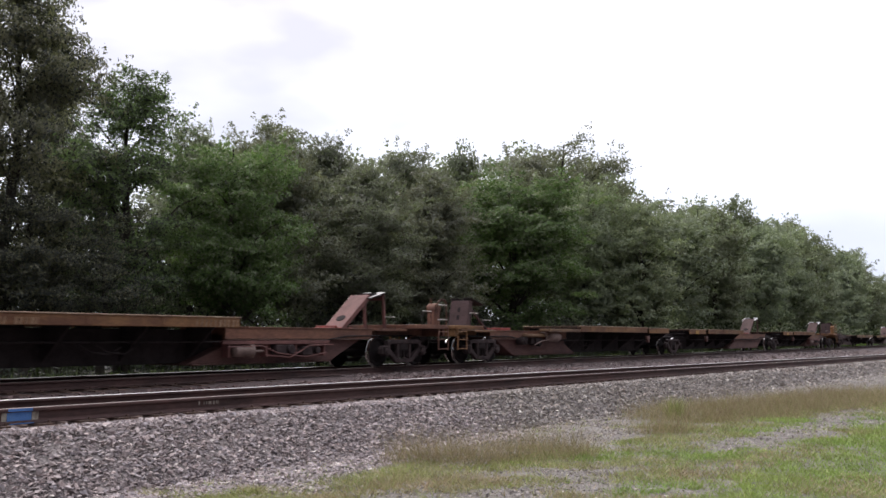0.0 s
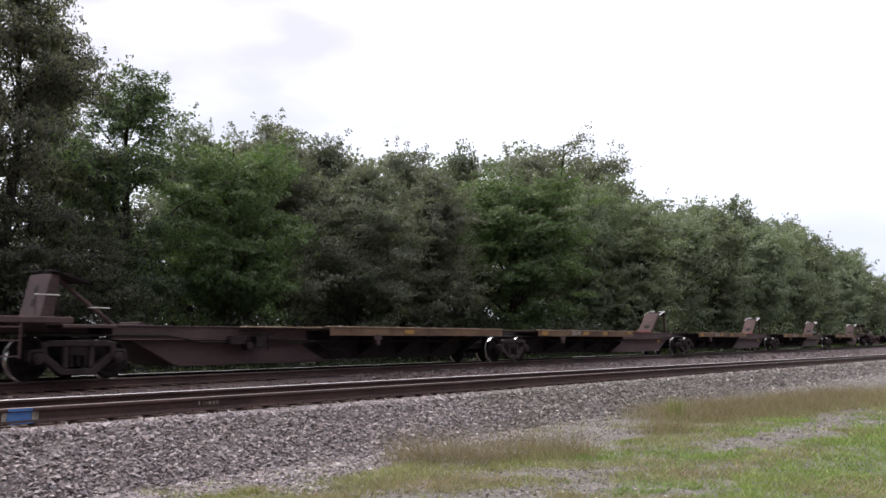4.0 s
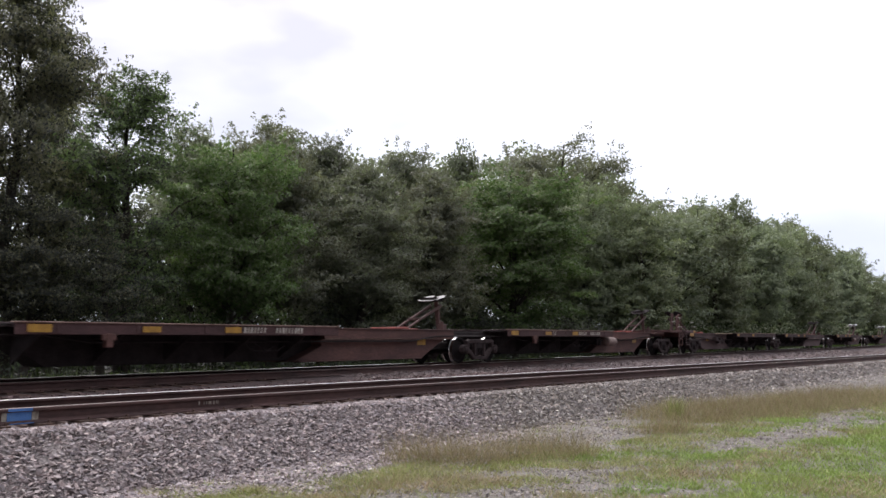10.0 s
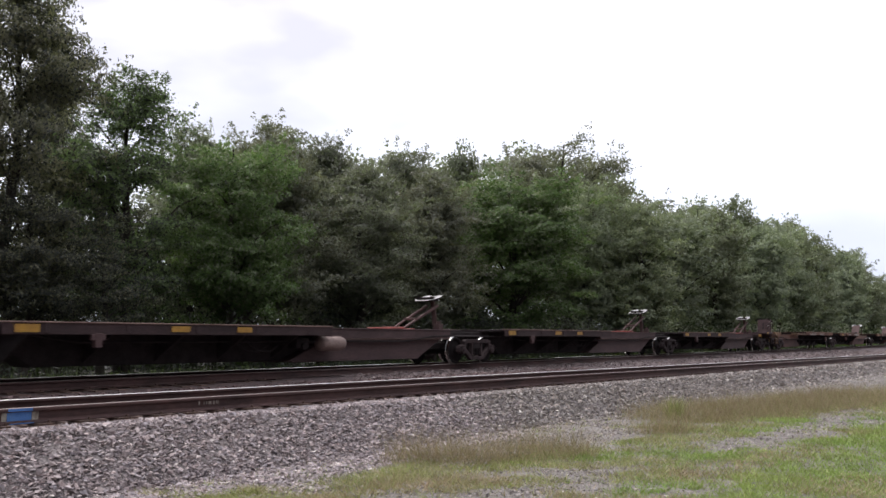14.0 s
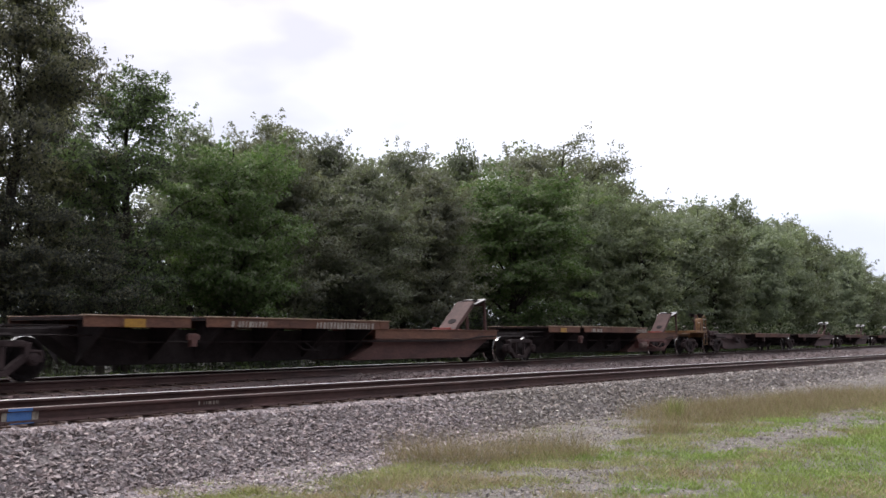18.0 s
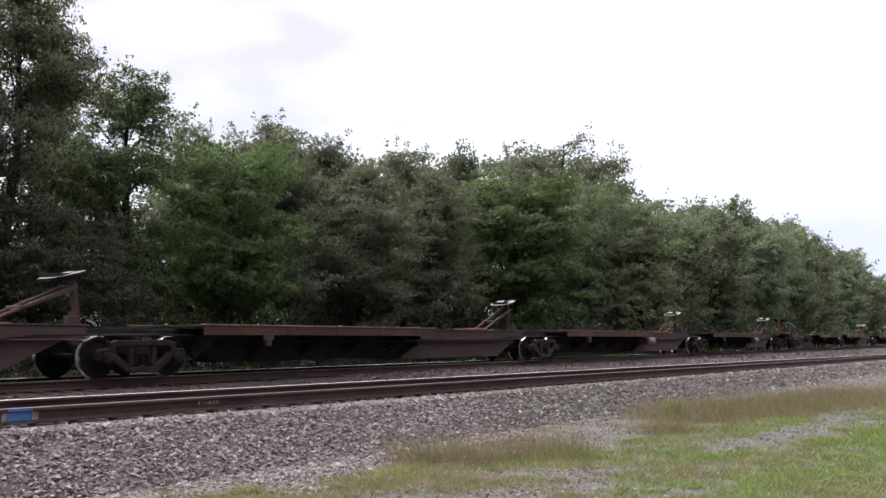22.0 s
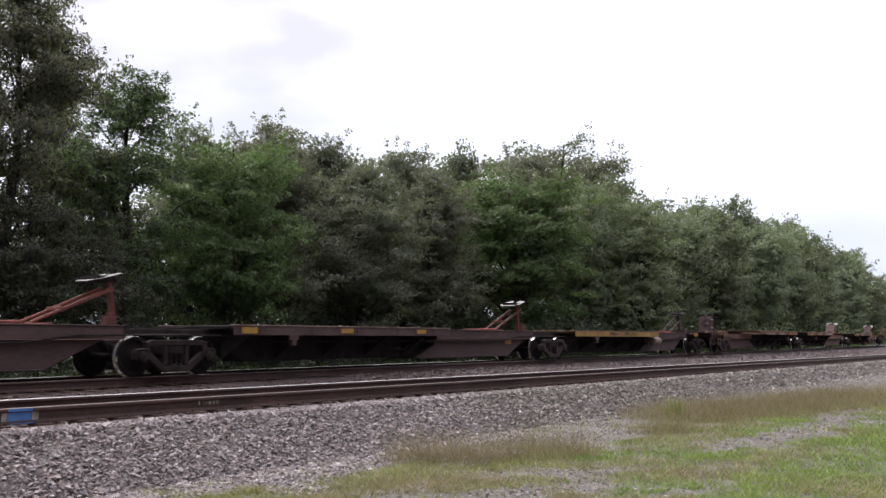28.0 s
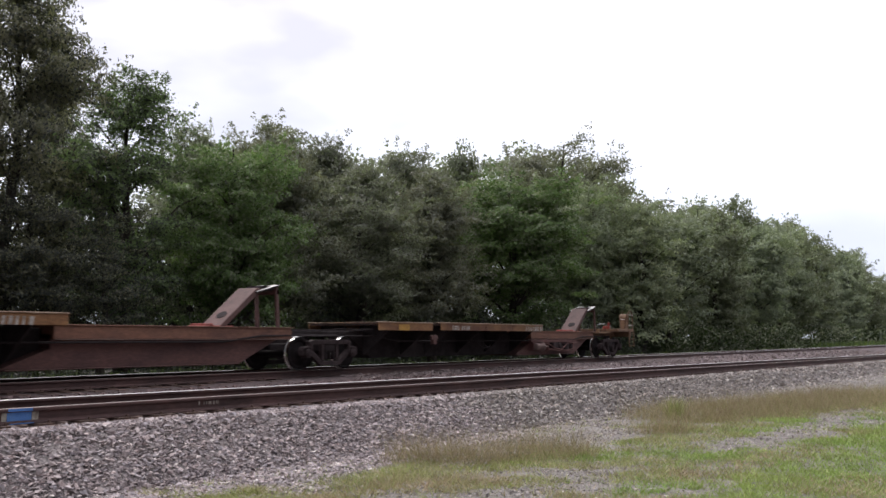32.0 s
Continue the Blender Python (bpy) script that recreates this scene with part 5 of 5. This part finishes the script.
        while x < b:
            for side in (1, -1):
                part("bracket", arm, ob, at=Matrix.Translation((x, 0, 0)) @ Matrix.Diagonal((1, side, 1, 1)))
            x += 1.75

    def post():
        x = spans[0][0] + 1.85 if len(spans) == 1 else spans[0][1]
        g = Geo().box(x, x + 0.16, -1.33, -1.2, 0.62, 0.90).box(x - 0.08, x + 0.24, -1.32, -1.24, 0.76, 0.88)
        return g.mesh("stake_pocket", [beam], 0.01)
    part("stake_pocket", once((key, "post"), post), unit)

    def step():
        g = Geo().box(0.25, 1.70, -1.12, -0.95, 1.03, 1.055).box(0.25, 1.7, 0.95, 1.12, 1.03, 1.055).box(0.3, 0.36, -0.95, 0.95, 1.0, 1.03).box(1.6, 1.66, -0.95, 0.95, 1.0, 1.03)
        return g.mesh("truck_cover", [M["cast"]], 0.006)
    if role != "first":
        part("truck_cover", once((key, "step"), step), unit)

    def pipe():
        g = Geo().bars([(-0.9, -0.78, 0.86), (2.2, -0.83, 0.86), (3.2, -0.82, 0.72), (L - 3.4, -0.82, 0.72), (L - 2.2, -0.83, 0.86), (L + 0.6, -0.72, 0.88)], 0.022)
        # pipe and hoses coloured near-black for the shade below the deck
        return g.mesh("brake_pipe", [M["black"]])
    part("brake_pipe", once((key, "pipe"), pipe), unit)
    for x in (L * 0.42, L * 0.44):
        part("hose", once((key, "hose", x), lambda: Geo().bars([(x, -0.80, 0.7), (x + 0.25, -0.86, 0.52), (x + 0.7, -0.84, 0.48), (x + 1.0, -0.80, 0.62)], 0.02).mesh("hose", [M["black"]])), unit)

    if tank:
        def cyl():
            x, far = (tank + 0.18, 0.80) if spans[0][2] > 1.13 else (tank, 0.98)
            g = Geo().lathe([(0.0, 0.0), (0.10, 0.01), (0.16, 0.05), (0.185, 0.12), (0.185, far - 0.12), (0.16, far - 0.05), (0.10, far - 0.01), (0.0, far)], 18, "x")
            g.v = [(p[0] + x, p[1] - 1.02, p[2] + (0.85 if spans[0][2] > 1.13 else 0.66)) for p in g.v]
            g.box(x + 0.2, x + 0.26, -1.1, -0.66, 0.80, 0.86).box(x + 0.75, x + 0.81, -1.1, -0.66, 0.80, 0.86)
            return g.mesh("air_tank", [M["tank"]], smooth=True)
        part("air_tank", once((key, "tank"), cyl), unit, "dusty round-ended air reservoir")
        part("valve", once((key, "valve"), lambda: Geo().box(tank - 0.75, tank - 0.3, -1.0, -0.7, 0.55, 0.8).rod((tank - 0.5, -1.05, 0.6), (tank - 0.5, -0.9, 0.6), 0.1).rod((tank - 0.3, -0.9, 0.7), (tank + 0.1, -0.95, 0.7), 0.025).mesh("valve", [M["cast"]], 0.02)), unit)
    for k, (x, w, z, h, y) in enumerate(patches):
        part("reflective_patch", once(("patch", x, w, z, h, y), lambda: Geo().box(x, x + w, y - 0.004, y, z, z + h).mesh("reflective_patch", [M["patch"]])), unit, "yellow reflective patch")
    for x, w, z, h in marks:
        def letters(x=x, w=w, z=z, h=h):
            g = Geo()
            step_x = h * 0.80
            n = max(1, int(w / step_x))
            rng = random.Random(int(100 * x))
            for j in range(n):
                if rng.random() < 0.12:
                    continue
                lean = h * 0.12
                a, b = x + j * step_x, x + j * step_x + h * rng.uniform(0.28, 0.62)
                g.prism([(a, z), (b, z), (b + lean, z + h), (a + lean, z + h)], -1.321, -1.317)
            return g.mesh("lettering", [M[ink]])
        tagged(part("lettering", once(("mark", x, w, z, h, ink), letters), unit, "weathered white lettering bars"), kind="stuff")


def size_text(unit, x):
    """The trailer length, lettered in white on the deck's side."""
    curve = bpy.data.curves.new("size_lettering", "FONT")
    curve.body = "53'"
    curve.size = 0.205
    curve.extrude = 0.001
    curve.materials.append(M["white"])
    ob = new("size_lettering", curve)
    ob.parent = unit
    ob.matrix_basis = pose(x, -1.3185, 0.912, 90, 0, 0) @ Matrix.Diagonal((1.25, 1, 1, 1))
    tagged(ob, "weathered white lettering")


def brake_gear(unit, L, key):
    """Brake cylinder, valves, levers and pipes hung under the side of the box beam."""
    def rack():
        g = Geo().box(L - 6.7, L - 3.1, -0.92, -0.70, 0.70, 0.735).box(L - 6.7, L - 3.1, -0.94, -0.92, 0.66, 0.745)
        for x in (L - 6.5, L - 5.3, L - 4.3, L - 3.25):
            g.box(x, x + 0.06, -0.90, -0.70, 0.36, 0.70)
        return g.mesh("equipment_rack", [M["pink_paint"]], 0.006)

    def cylinder():
        g = Geo().lathe([(0.0, 0.0), (0.10, 0.01), (0.13, 0.05), (0.13, 0.50), (0.16, 0.51), (0.16, 0.56), (0.06, 0.58), (0.03, 0.60), (0.03, 0.95), (0.0, 0.96)], 16, "x")
        g.v = [(p[0] + L - 6.35, p[1] - 0.90, p[2] + 0.50) for p in g.v]
        return g.mesh("brake_cylinder", [M["tank"]], smooth=True)

    def valves():
        g = Geo().box(L - 5.05, L - 4.70, -1.0, -0.78, 0.42, 0.64).rod((L - 4.52, -1.02, 0.53), (L - 4.52, -0.80, 0.53), 0.12, n=12).box(L - 4.1, L - 3.75, -0.98, -0.76, 0.38, 0.60)
        g.rod((L - 3.55, -1.0, 0.50), (L - 3.55, -0.78, 0.50), 0.09, n=12).box(L - 4.72, L - 4.1, -0.90, -0.84, 0.46, 0.54)
        return g.mesh("valve", [M["frame"]], 0.015)

    runs = [[(L - 6.6, -0.97, 0.60), (L - 5.5, -0.98, 0.62), (L - 5.0, -1.0, 0.44), (L - 4.0, -1.0, 0.34), (L - 3.2, -0.96, 0.44)],
            [(L - 5.4, -0.97, 0.40), (L - 4.6, -1.02, 0.33), (L - 3.9, -1.0, 0.62), (L - 2.9, -0.92, 0.64)]]
    rig = part("equipment_rack", once((key, "rack"), rack), unit, "dusty rack of brake equipment")
    part("brake_cylinder", once((key, "cylinder"), cylinder), rig)
    part("valve", once((key, "valves"), valves), rig)
    for n, run_of_pipe in enumerate(runs):
        part("brake_pipe", once((key, "hoses", n), lambda: Geo().bars(run_of_pipe, 0.017).mesh("brake_pipe", [M["pink_paint"]])), rig)


def valve_shelf(unit):
    """A tan shelf with a round valve and loose hoses beside the air tank."""
    g = Geo().box(3.10, 4.62, -1.04, -0.72, 0.86, 0.955)
    shelf = part("equipment_shelf", g.mesh("equipment_shelf", M["tan_paint"], 0.01), unit, "tan shelf over the brake valves")
    g = Geo().rod((2.86, -1.02, 0.70), (2.86, -0.74, 0.70), 0.13, n=14).rod((2.86, -1.05, 0.70), (2.86, -1.02, 0.70), 0.06, n=10).box(3.05, 3.2, -0.98, -0.74, 0.58, 0.86).box(3.5, 4.3, -0.95, -0.74, 0.60, 0.82)
    part("valve", g.mesh("valve", M["frame"], 0.01), shelf)
    for points in ([(5.45, -1.12, 0.80), (4.75, -1.14, 0.80), (4.35, -1.10, 0.72), (4.0, -1.08, 0.69), (3.55, -1.05, 0.56)],
                   [(4.05, -1.06, 1.02), (4.30, -1.08, 1.0), (4.42, -1.10, 0.86), (4.40, -1.10, 0.74)]):
        part("hose", Geo().bars(points, 0.018).mesh("hose", M["tank"]), shelf, "dusty brake hose")


# the trucks' places along the train, from its head: one row a car
CARS = [
    ("long", "yellow", (13.83, 31.54)),
    ("long", "yellow", (35.81, 53.51, 72.43, 90.13)),
    ("five", "tan", (94.43, 111.13, 128.53, 146.03, 163.28, 179.85)),
    ("five", "maroon", (184.18, 200.78, 218.13, 234.68)),
    ("five", "dark", (238.98, 255.53, 273.03, 290.43, 307.93, 324.48)),
    ("long", "orange", (328.73, 346.60, 365.58, 383.23)),
    ("five", "dark", (387.48, 404.23, 421.78, 439.33, 456.83, 473.43)),
    ("five", "rust", (477.58, 494.33, 511.68, 529.13, 546.53, 562.93)),
    ("long", "yellow", (567.18, 585.30, 604.10, 621.78)),
]
PAINT = {  # deck, beam, lip, hitch
    "yellow": ("yellow_paint", "brown_paint", "pale_edge", "hitch_brown"),
    "orange": ("rust_orange_paint", "brown_paint", "pale_edge", "hitch_brown"),
    "tan": ("tan_paint", "box_brown", "pale_edge", "hitch_brown"),
    "maroon": ("maroon_paint", "brown_paint", "dull_edge", "hitch_brown"),
    "dark": ("dark_paint", "box_brown", "dull_edge", "hitch_brown"),
    "rust": ("box_brown", "box_brown", "dull_edge", "red_hitch"),
}
WORDS = {
    "yellow": "orange-yellow and brown spine car, empty, rolling on the main track",
    "orange": "rust-streaked orange-brown spine car, empty, rolling on the main track",
    "tan": "tan-edged dark brown spine car, empty, rolling on the main track",
    "maroon": "dull maroon spine car with white lettering, on the main track",
    "dark": "grimy dark brown spine car with yellow patches, on the main track",
    "rust": "rusty brown spine car, empty, rolling on the main track",
}
UNITS, SPIN = [], []


def build_train():
    for c, (kind, colour, trucks) in enumerate(CARS):
        deck, beam, lip, hitch_paint = (M[k] for k in PAINT[colour])
        if c == 0:
            hitch_paint = M["pink_paint"]
        count = len(trucks) - 1
        for k in range(count):
            L = trucks[k + 1] - trucks[k]
            first, last = k == 0 and c > 0, k == count - 1
            role = "first" if first else "last" if last else "inner"
            unit = tagged(new("spine_car"), WORDS[colour], "railway car", "spine cars of the train")
            spin = []
            key = (c, k)
            style = "solid" if kind == "long" or colour == "tan" else "strut"
            tank = 0
            wide = 10.1
            marks, patches = [], []
            if kind == "long":
                if first:
                    wide = 6.6
                    tank = 4.50 if c == 1 else 0
                    spans = [(6.93, 13.75, 1.29), (14.0, 16.5, 1.27)]
                    marks = [(8.2, 2.2, 1.03, 0.15), (11.6, 1.6, 1.04, 0.12)] if c > 1 else []
                else:
                    wide = 11.2
                    spans = [(1.71, 4.28, 1.26), (4.71, 11.18, 1.28)]
                    marks = [(5.4, 1.3, 1.05, 0.13), (8.2, 2.4, 1.04, 0.16)] if k % 2 else [(5.3, 1.2, 1.05, 0.13), (9.9, 1.4, 1.05, 0.16)]
                    patches = [(2.6, 0.5, 1.02, 0.17, -1.316)]
            else:
                if first:
                    wide = L - 10.1
                    spans = [(L - 9.75, L - 1.15, 1.11)]
                    marks = [(L - 8.65, 0.55, 0.91, 0.15), (L - 7.60, 0.95, 0.91, 0.14)] if colour in ("maroon", "rust") else []
                    patches = [(L - 6.6, 0.42, 0.92, 0.12, -1.316)] if c != 6 else []
                    if c == 4:
                        patches += [(L - 9.7, 0.42, 0.93, 0.12, -1.316), (3.05, 0.46, 0.66, 0.10, -0.704)]
                else:
                    spans = [(1.38, 10.08, 1.11)]
                    patches = [(1.60, 0.48, 0.91, 0.15, -1.316), (5.03, 0.48, 0.93, 0.12, -1.316), (8.35 if colour == "rust" else 6.85, 0.45, 0.93, 0.12, -1.316), (L - 3.0, 0.42, 0.60, 0.28, -0.704)]
                    if colour == "tan":
                        patches.append((9.40, 0.42, 0.98, 0.09, -1.316))
                    elif colour == "maroon":
                        patches[1:3] = [(4.07, 0.45, 0.92, 0.12, -1.316), (6.26, 0.47, 0.92, 0.13, -1.316)]
                    if c == 6:
                        patches = []
                    elif c == 4:
                        patches = patches[:3]
                    if colour in ("tan", "maroon"):
                        marks = [(4.02, 0.85, 0.91, 0.15)] if colour == "tan" else [(6.80, 0.75, 0.915, 0.13), (7.82, 1.0, 0.915, 0.13)]
                    if colour == "rust":
                        patches = patches[:3] if k < 3 else patches
                    if (c, k) in ((2, 4), (3, 2), (4, 2), (6, 3), (6, 4), (7, 2), (7, 4)):
                        tank = 9.85
            ink = "faint_letters" if c < 2 else "white"
            if c == 6:
                deck = M["rusty_deck"]
            if (c, k) == (7, 4):
                deck, ink, patches = M["bright_yellow"], "dark_letters", []
                marks = [(4.56, 0.88, 0.93, 0.11), (5.9, 1.6, 0.93, 0.11)]
            unit_body(unit, L, spans, role, deck, beam, lip, key, marks, patches, tank, wide, ink)
            if (c, k) in ((2, 2), (3, 2)):
                size_text(unit, 5.84 if c == 2 else 4.62)
            end_paint = M[{0: "rust_orange_paint", 5: "ochre_paint", 8: "tan_paint"}.get(c, PAINT[colour][0])]
            bare = (c, k) not in ((3, 2), (4, 1), (7, 4))
            if last and kind == "long":
                brake_gear(unit, L, key)
            if first and kind == "long":
                if c == 1:
                    valve_shelf(unit)
                part("side_plate", once("side_plate", lambda: Geo().box(4.29, 6.88, -1.30, -0.85, 1.06, 1.15).box(4.29, 6.88, -1.30, -1.27, 1.03, 1.06).mesh("side_plate", [M["tan_paint"]], 0.01)), unit, "tan narrow side plate")
                part("cushion_pad", once("red_pad", lambda: Geo().box(2.02, 2.80, -0.5, 0.2, 1.07, 1.17).mesh("cushion_pad", [M["red"]], 0.012)), unit, "dark red pad")
            elif first:
                if c == 4:
                    part("cushion_pad", once("red_pad_low", lambda: Geo().box(2.5, 3.2, -0.5, 0.2, 1.07, 1.15).mesh("cushion_pad", [M["red"]], 0.012)), unit, "dark red pad")
                part("walkway", once("walkway", lambda: Geo().box(4.3, L - 9.8, -1.05, -0.82, 1.05, 1.085).mesh("walkway", [M["pale_edge"]], 0.005)), unit, "pale-edged narrow walkway")
                part("control_valve", once("control", lambda: Geo().box(3.95, 4.35, -1.0, -0.72, 0.66, 0.86).rod((4.5, -1.0, 0.62), (4.5, -0.8, 0.62), 0.11).box(4.7, 5.0, -0.98, -0.75, 0.58, 0.84).rod((4.2, -0.95, 0.9), (5.3, -0.95, 0.9), 0.018).rod((5.1, -0.95, 0.5), (5.1, -0.95, 0.92), 0.02).mesh("control_valve", [M["frame"]], 0.015)), unit, "dusty brake control valves and pipes")
            if first:
                add_truck(unit, 0, spin)
                add_end(unit, 0, -1, end_paint if kind == "long" else beam, key, False, c in (4, 7))
                add_hitch(unit, 0.05 if kind == "long" else -0.45, -1, style, M["box_brown"] if style == "solid" else hitch_paint, key)
            else:
                add_hitch(unit, L + (0.22 if last else -0.95 if kind == "long" else -0.73), 1, style, M["box_brown"] if (c, k) == (7, 4) else hitch_paint, key, bare)
                if kind == "long":
                    pads = None
                else:
                    pads = once(("pads", key), lambda: Geo().box(L - 3.75, L - 3.15, -0.5, 0.5, 1.03, 1.13).box(L - 3.0, L - 2.62, -0.4, 0.4, 1.03, 1.09).mesh("cushion_pad", [M["red"]], 0.015))
                if pads:
                    part("cushion_pad", pads, unit, "faded red pad ahead of the hitch")
            add_truck(unit, L, spin)
            if last:
                add_end(unit, L, 1, end_paint if kind == "long" else beam, key, True, c in (4, 7), kind == "long")
            if c == 8 and last:
                part("rear_marker", Geo().box(L + 1.92, L + 2.05, -0.16, 0.16, 1.0, 1.35).rod((L + 1.98, -0.1, 1.35), (L + 1.98, -0.1, 1.5), 0.05).mesh("rear_marker", [M["lamp_red"]], 0.02), unit, "end-of-train marker box")
            UNITS.append((unit, trucks[k]))
            SPIN.extend((ob, s, trucks[k], 0.0) for ob, s in spin)


build_train()


# ---------------------------------------------------------------- two birds that fly up from the trees
def make_bird():
    root = tagged(new("bird"), "small dark bird flying up from the trees", "bird", "birds over the trees")
    body = Geo().lathe([(0.0, -0.24), (0.03, -0.22), (0.055, -0.17), (0.085, -0.05), (0.09, 0.03), (0.06, 0.13), (0.055, 0.17), (0.05, 0.21), (0.018, 0.24), (0.0, 0.28)], 12)
    body.prism([(-0.03, -0.20), (0.03, -0.20), (0.075, -0.42), (-0.075, -0.42)], -0.006, 0.006, "z")
    part("body", body.mesh("bird_body", M["bird"], smooth=True), root)
    wings = []
    for side in (1, -1):
        g = Geo().prism([(0.05, 0.10), (0.26, 0.16), (0.50, 0.06), (0.62, -0.10), (0.40, -0.08), (0.22, -0.14), (0.05, -0.10)], -0.008, 0.008, "z")
        g.v = [(side * p[0], p[1], p[2]) for p in g.v]
        wings.append((part("wing", g.mesh("bird_wing", M["bird"]), root), side))
    return root, wings


# t, x, y, z
FLIGHTS = [
    [(0.0, 62, 46, 0.1), (11.2, 62, 46, 0.1), (11.9, 65, 46, 9), (12.6, 76, 45, 20.5), (12.8, 85.8, 45, 24.8), (13.0, 97.2, 45, 30.1), (13.2, 114.5, 45, 36.8), (13.4, 140.0, 45, 48.4), (13.5, 160.2, 45, 57.6), (13.6, 190.0, 45, 70.9), (13.8, 250, 45, 98), (14.6, 420, 45, 150), (32.0, 900, -400, 50)],
    [(0.0, 68, 47, 0.1), (11.2, 68, 47, 0.1), (11.9, 71, 46, 8), (12.6, 81, 45, 17.0), (12.8, 91.0, 45, 21.0), (13.0, 104.6, 45, 25.7), (13.2, 122.3, 45, 31.6), (13.4, 147.9, 45, 39.6), (13.6, 187.7, 45, 52.0), (13.8, 247.3, 45, 69.5), (14.0, 365, 45, 104.5), (14.6, 600, 45, 170), (32.0, 950, -380, 60)],
]
BIRDS = [make_bird() for _ in FLIGHTS]


# ---------------------------------------------------------------- motion of the train
def run(t):
    """How far the train has gone, in metres, at t seconds: it slows very slightly."""
    u = t / 32.0
    return 588.0481 * u ** 1 - 11.2360 * u ** 2 - 34.0725 * u ** 3 + 132.8676 * u ** 4 - 163.8877 * u ** 5 + 64.0260 * u ** 6


def motions():
    reach = 10.82          # from the rows above to the world's x
    times = [0.5 * k for k in range(65)]
    for unit, place in UNITS:
        walk(unit, [(t, pose(place - reach - run(t), TRAIN_Y, RAIL_Z)) for t in times])
    for ob, s, place, _ in SPIN:
        x0 = place + ob.parent.location.x - reach
        rows, last = [], None
        for k in range(961):
            t = k / 30
            x = x0 - run(t)
            if -2 < x < 62 or k in (0, 960):
                if -2 < x < 62:
                    last = -run(t) / 0.421
                if last is None:
                    first = min((j for j in range(961) if x0 - run(j / 30) < 62), default=0)
                    last = -run(first / 30) / 0.421
                rows.append((t, Matrix.Translation((s, 0, 0.421)) @ Matrix.Rotation(last, 4, "Y")))
        walk(ob, rows)
    for (bird, wings), flight in zip(BIRDS, FLIGHTS):
        rows = []
        for j, (t, x, y, z) in enumerate(flight):
            rows.append((t, pose(x, y, z, 12, 0, -80)))
        walk(bird, rows)
        for wing, side in wings:
            beat = [(11.3 + 0.05 * k, Matrix.Rotation(-side * radians(10 + 42 * math.cos(k * math.pi / 2)), 4, "Y")) for k in range(70)]
            walk(wing, [(0.0, beat[0][1])] + beat + [(32.0, beat[-1][1])])


motions()
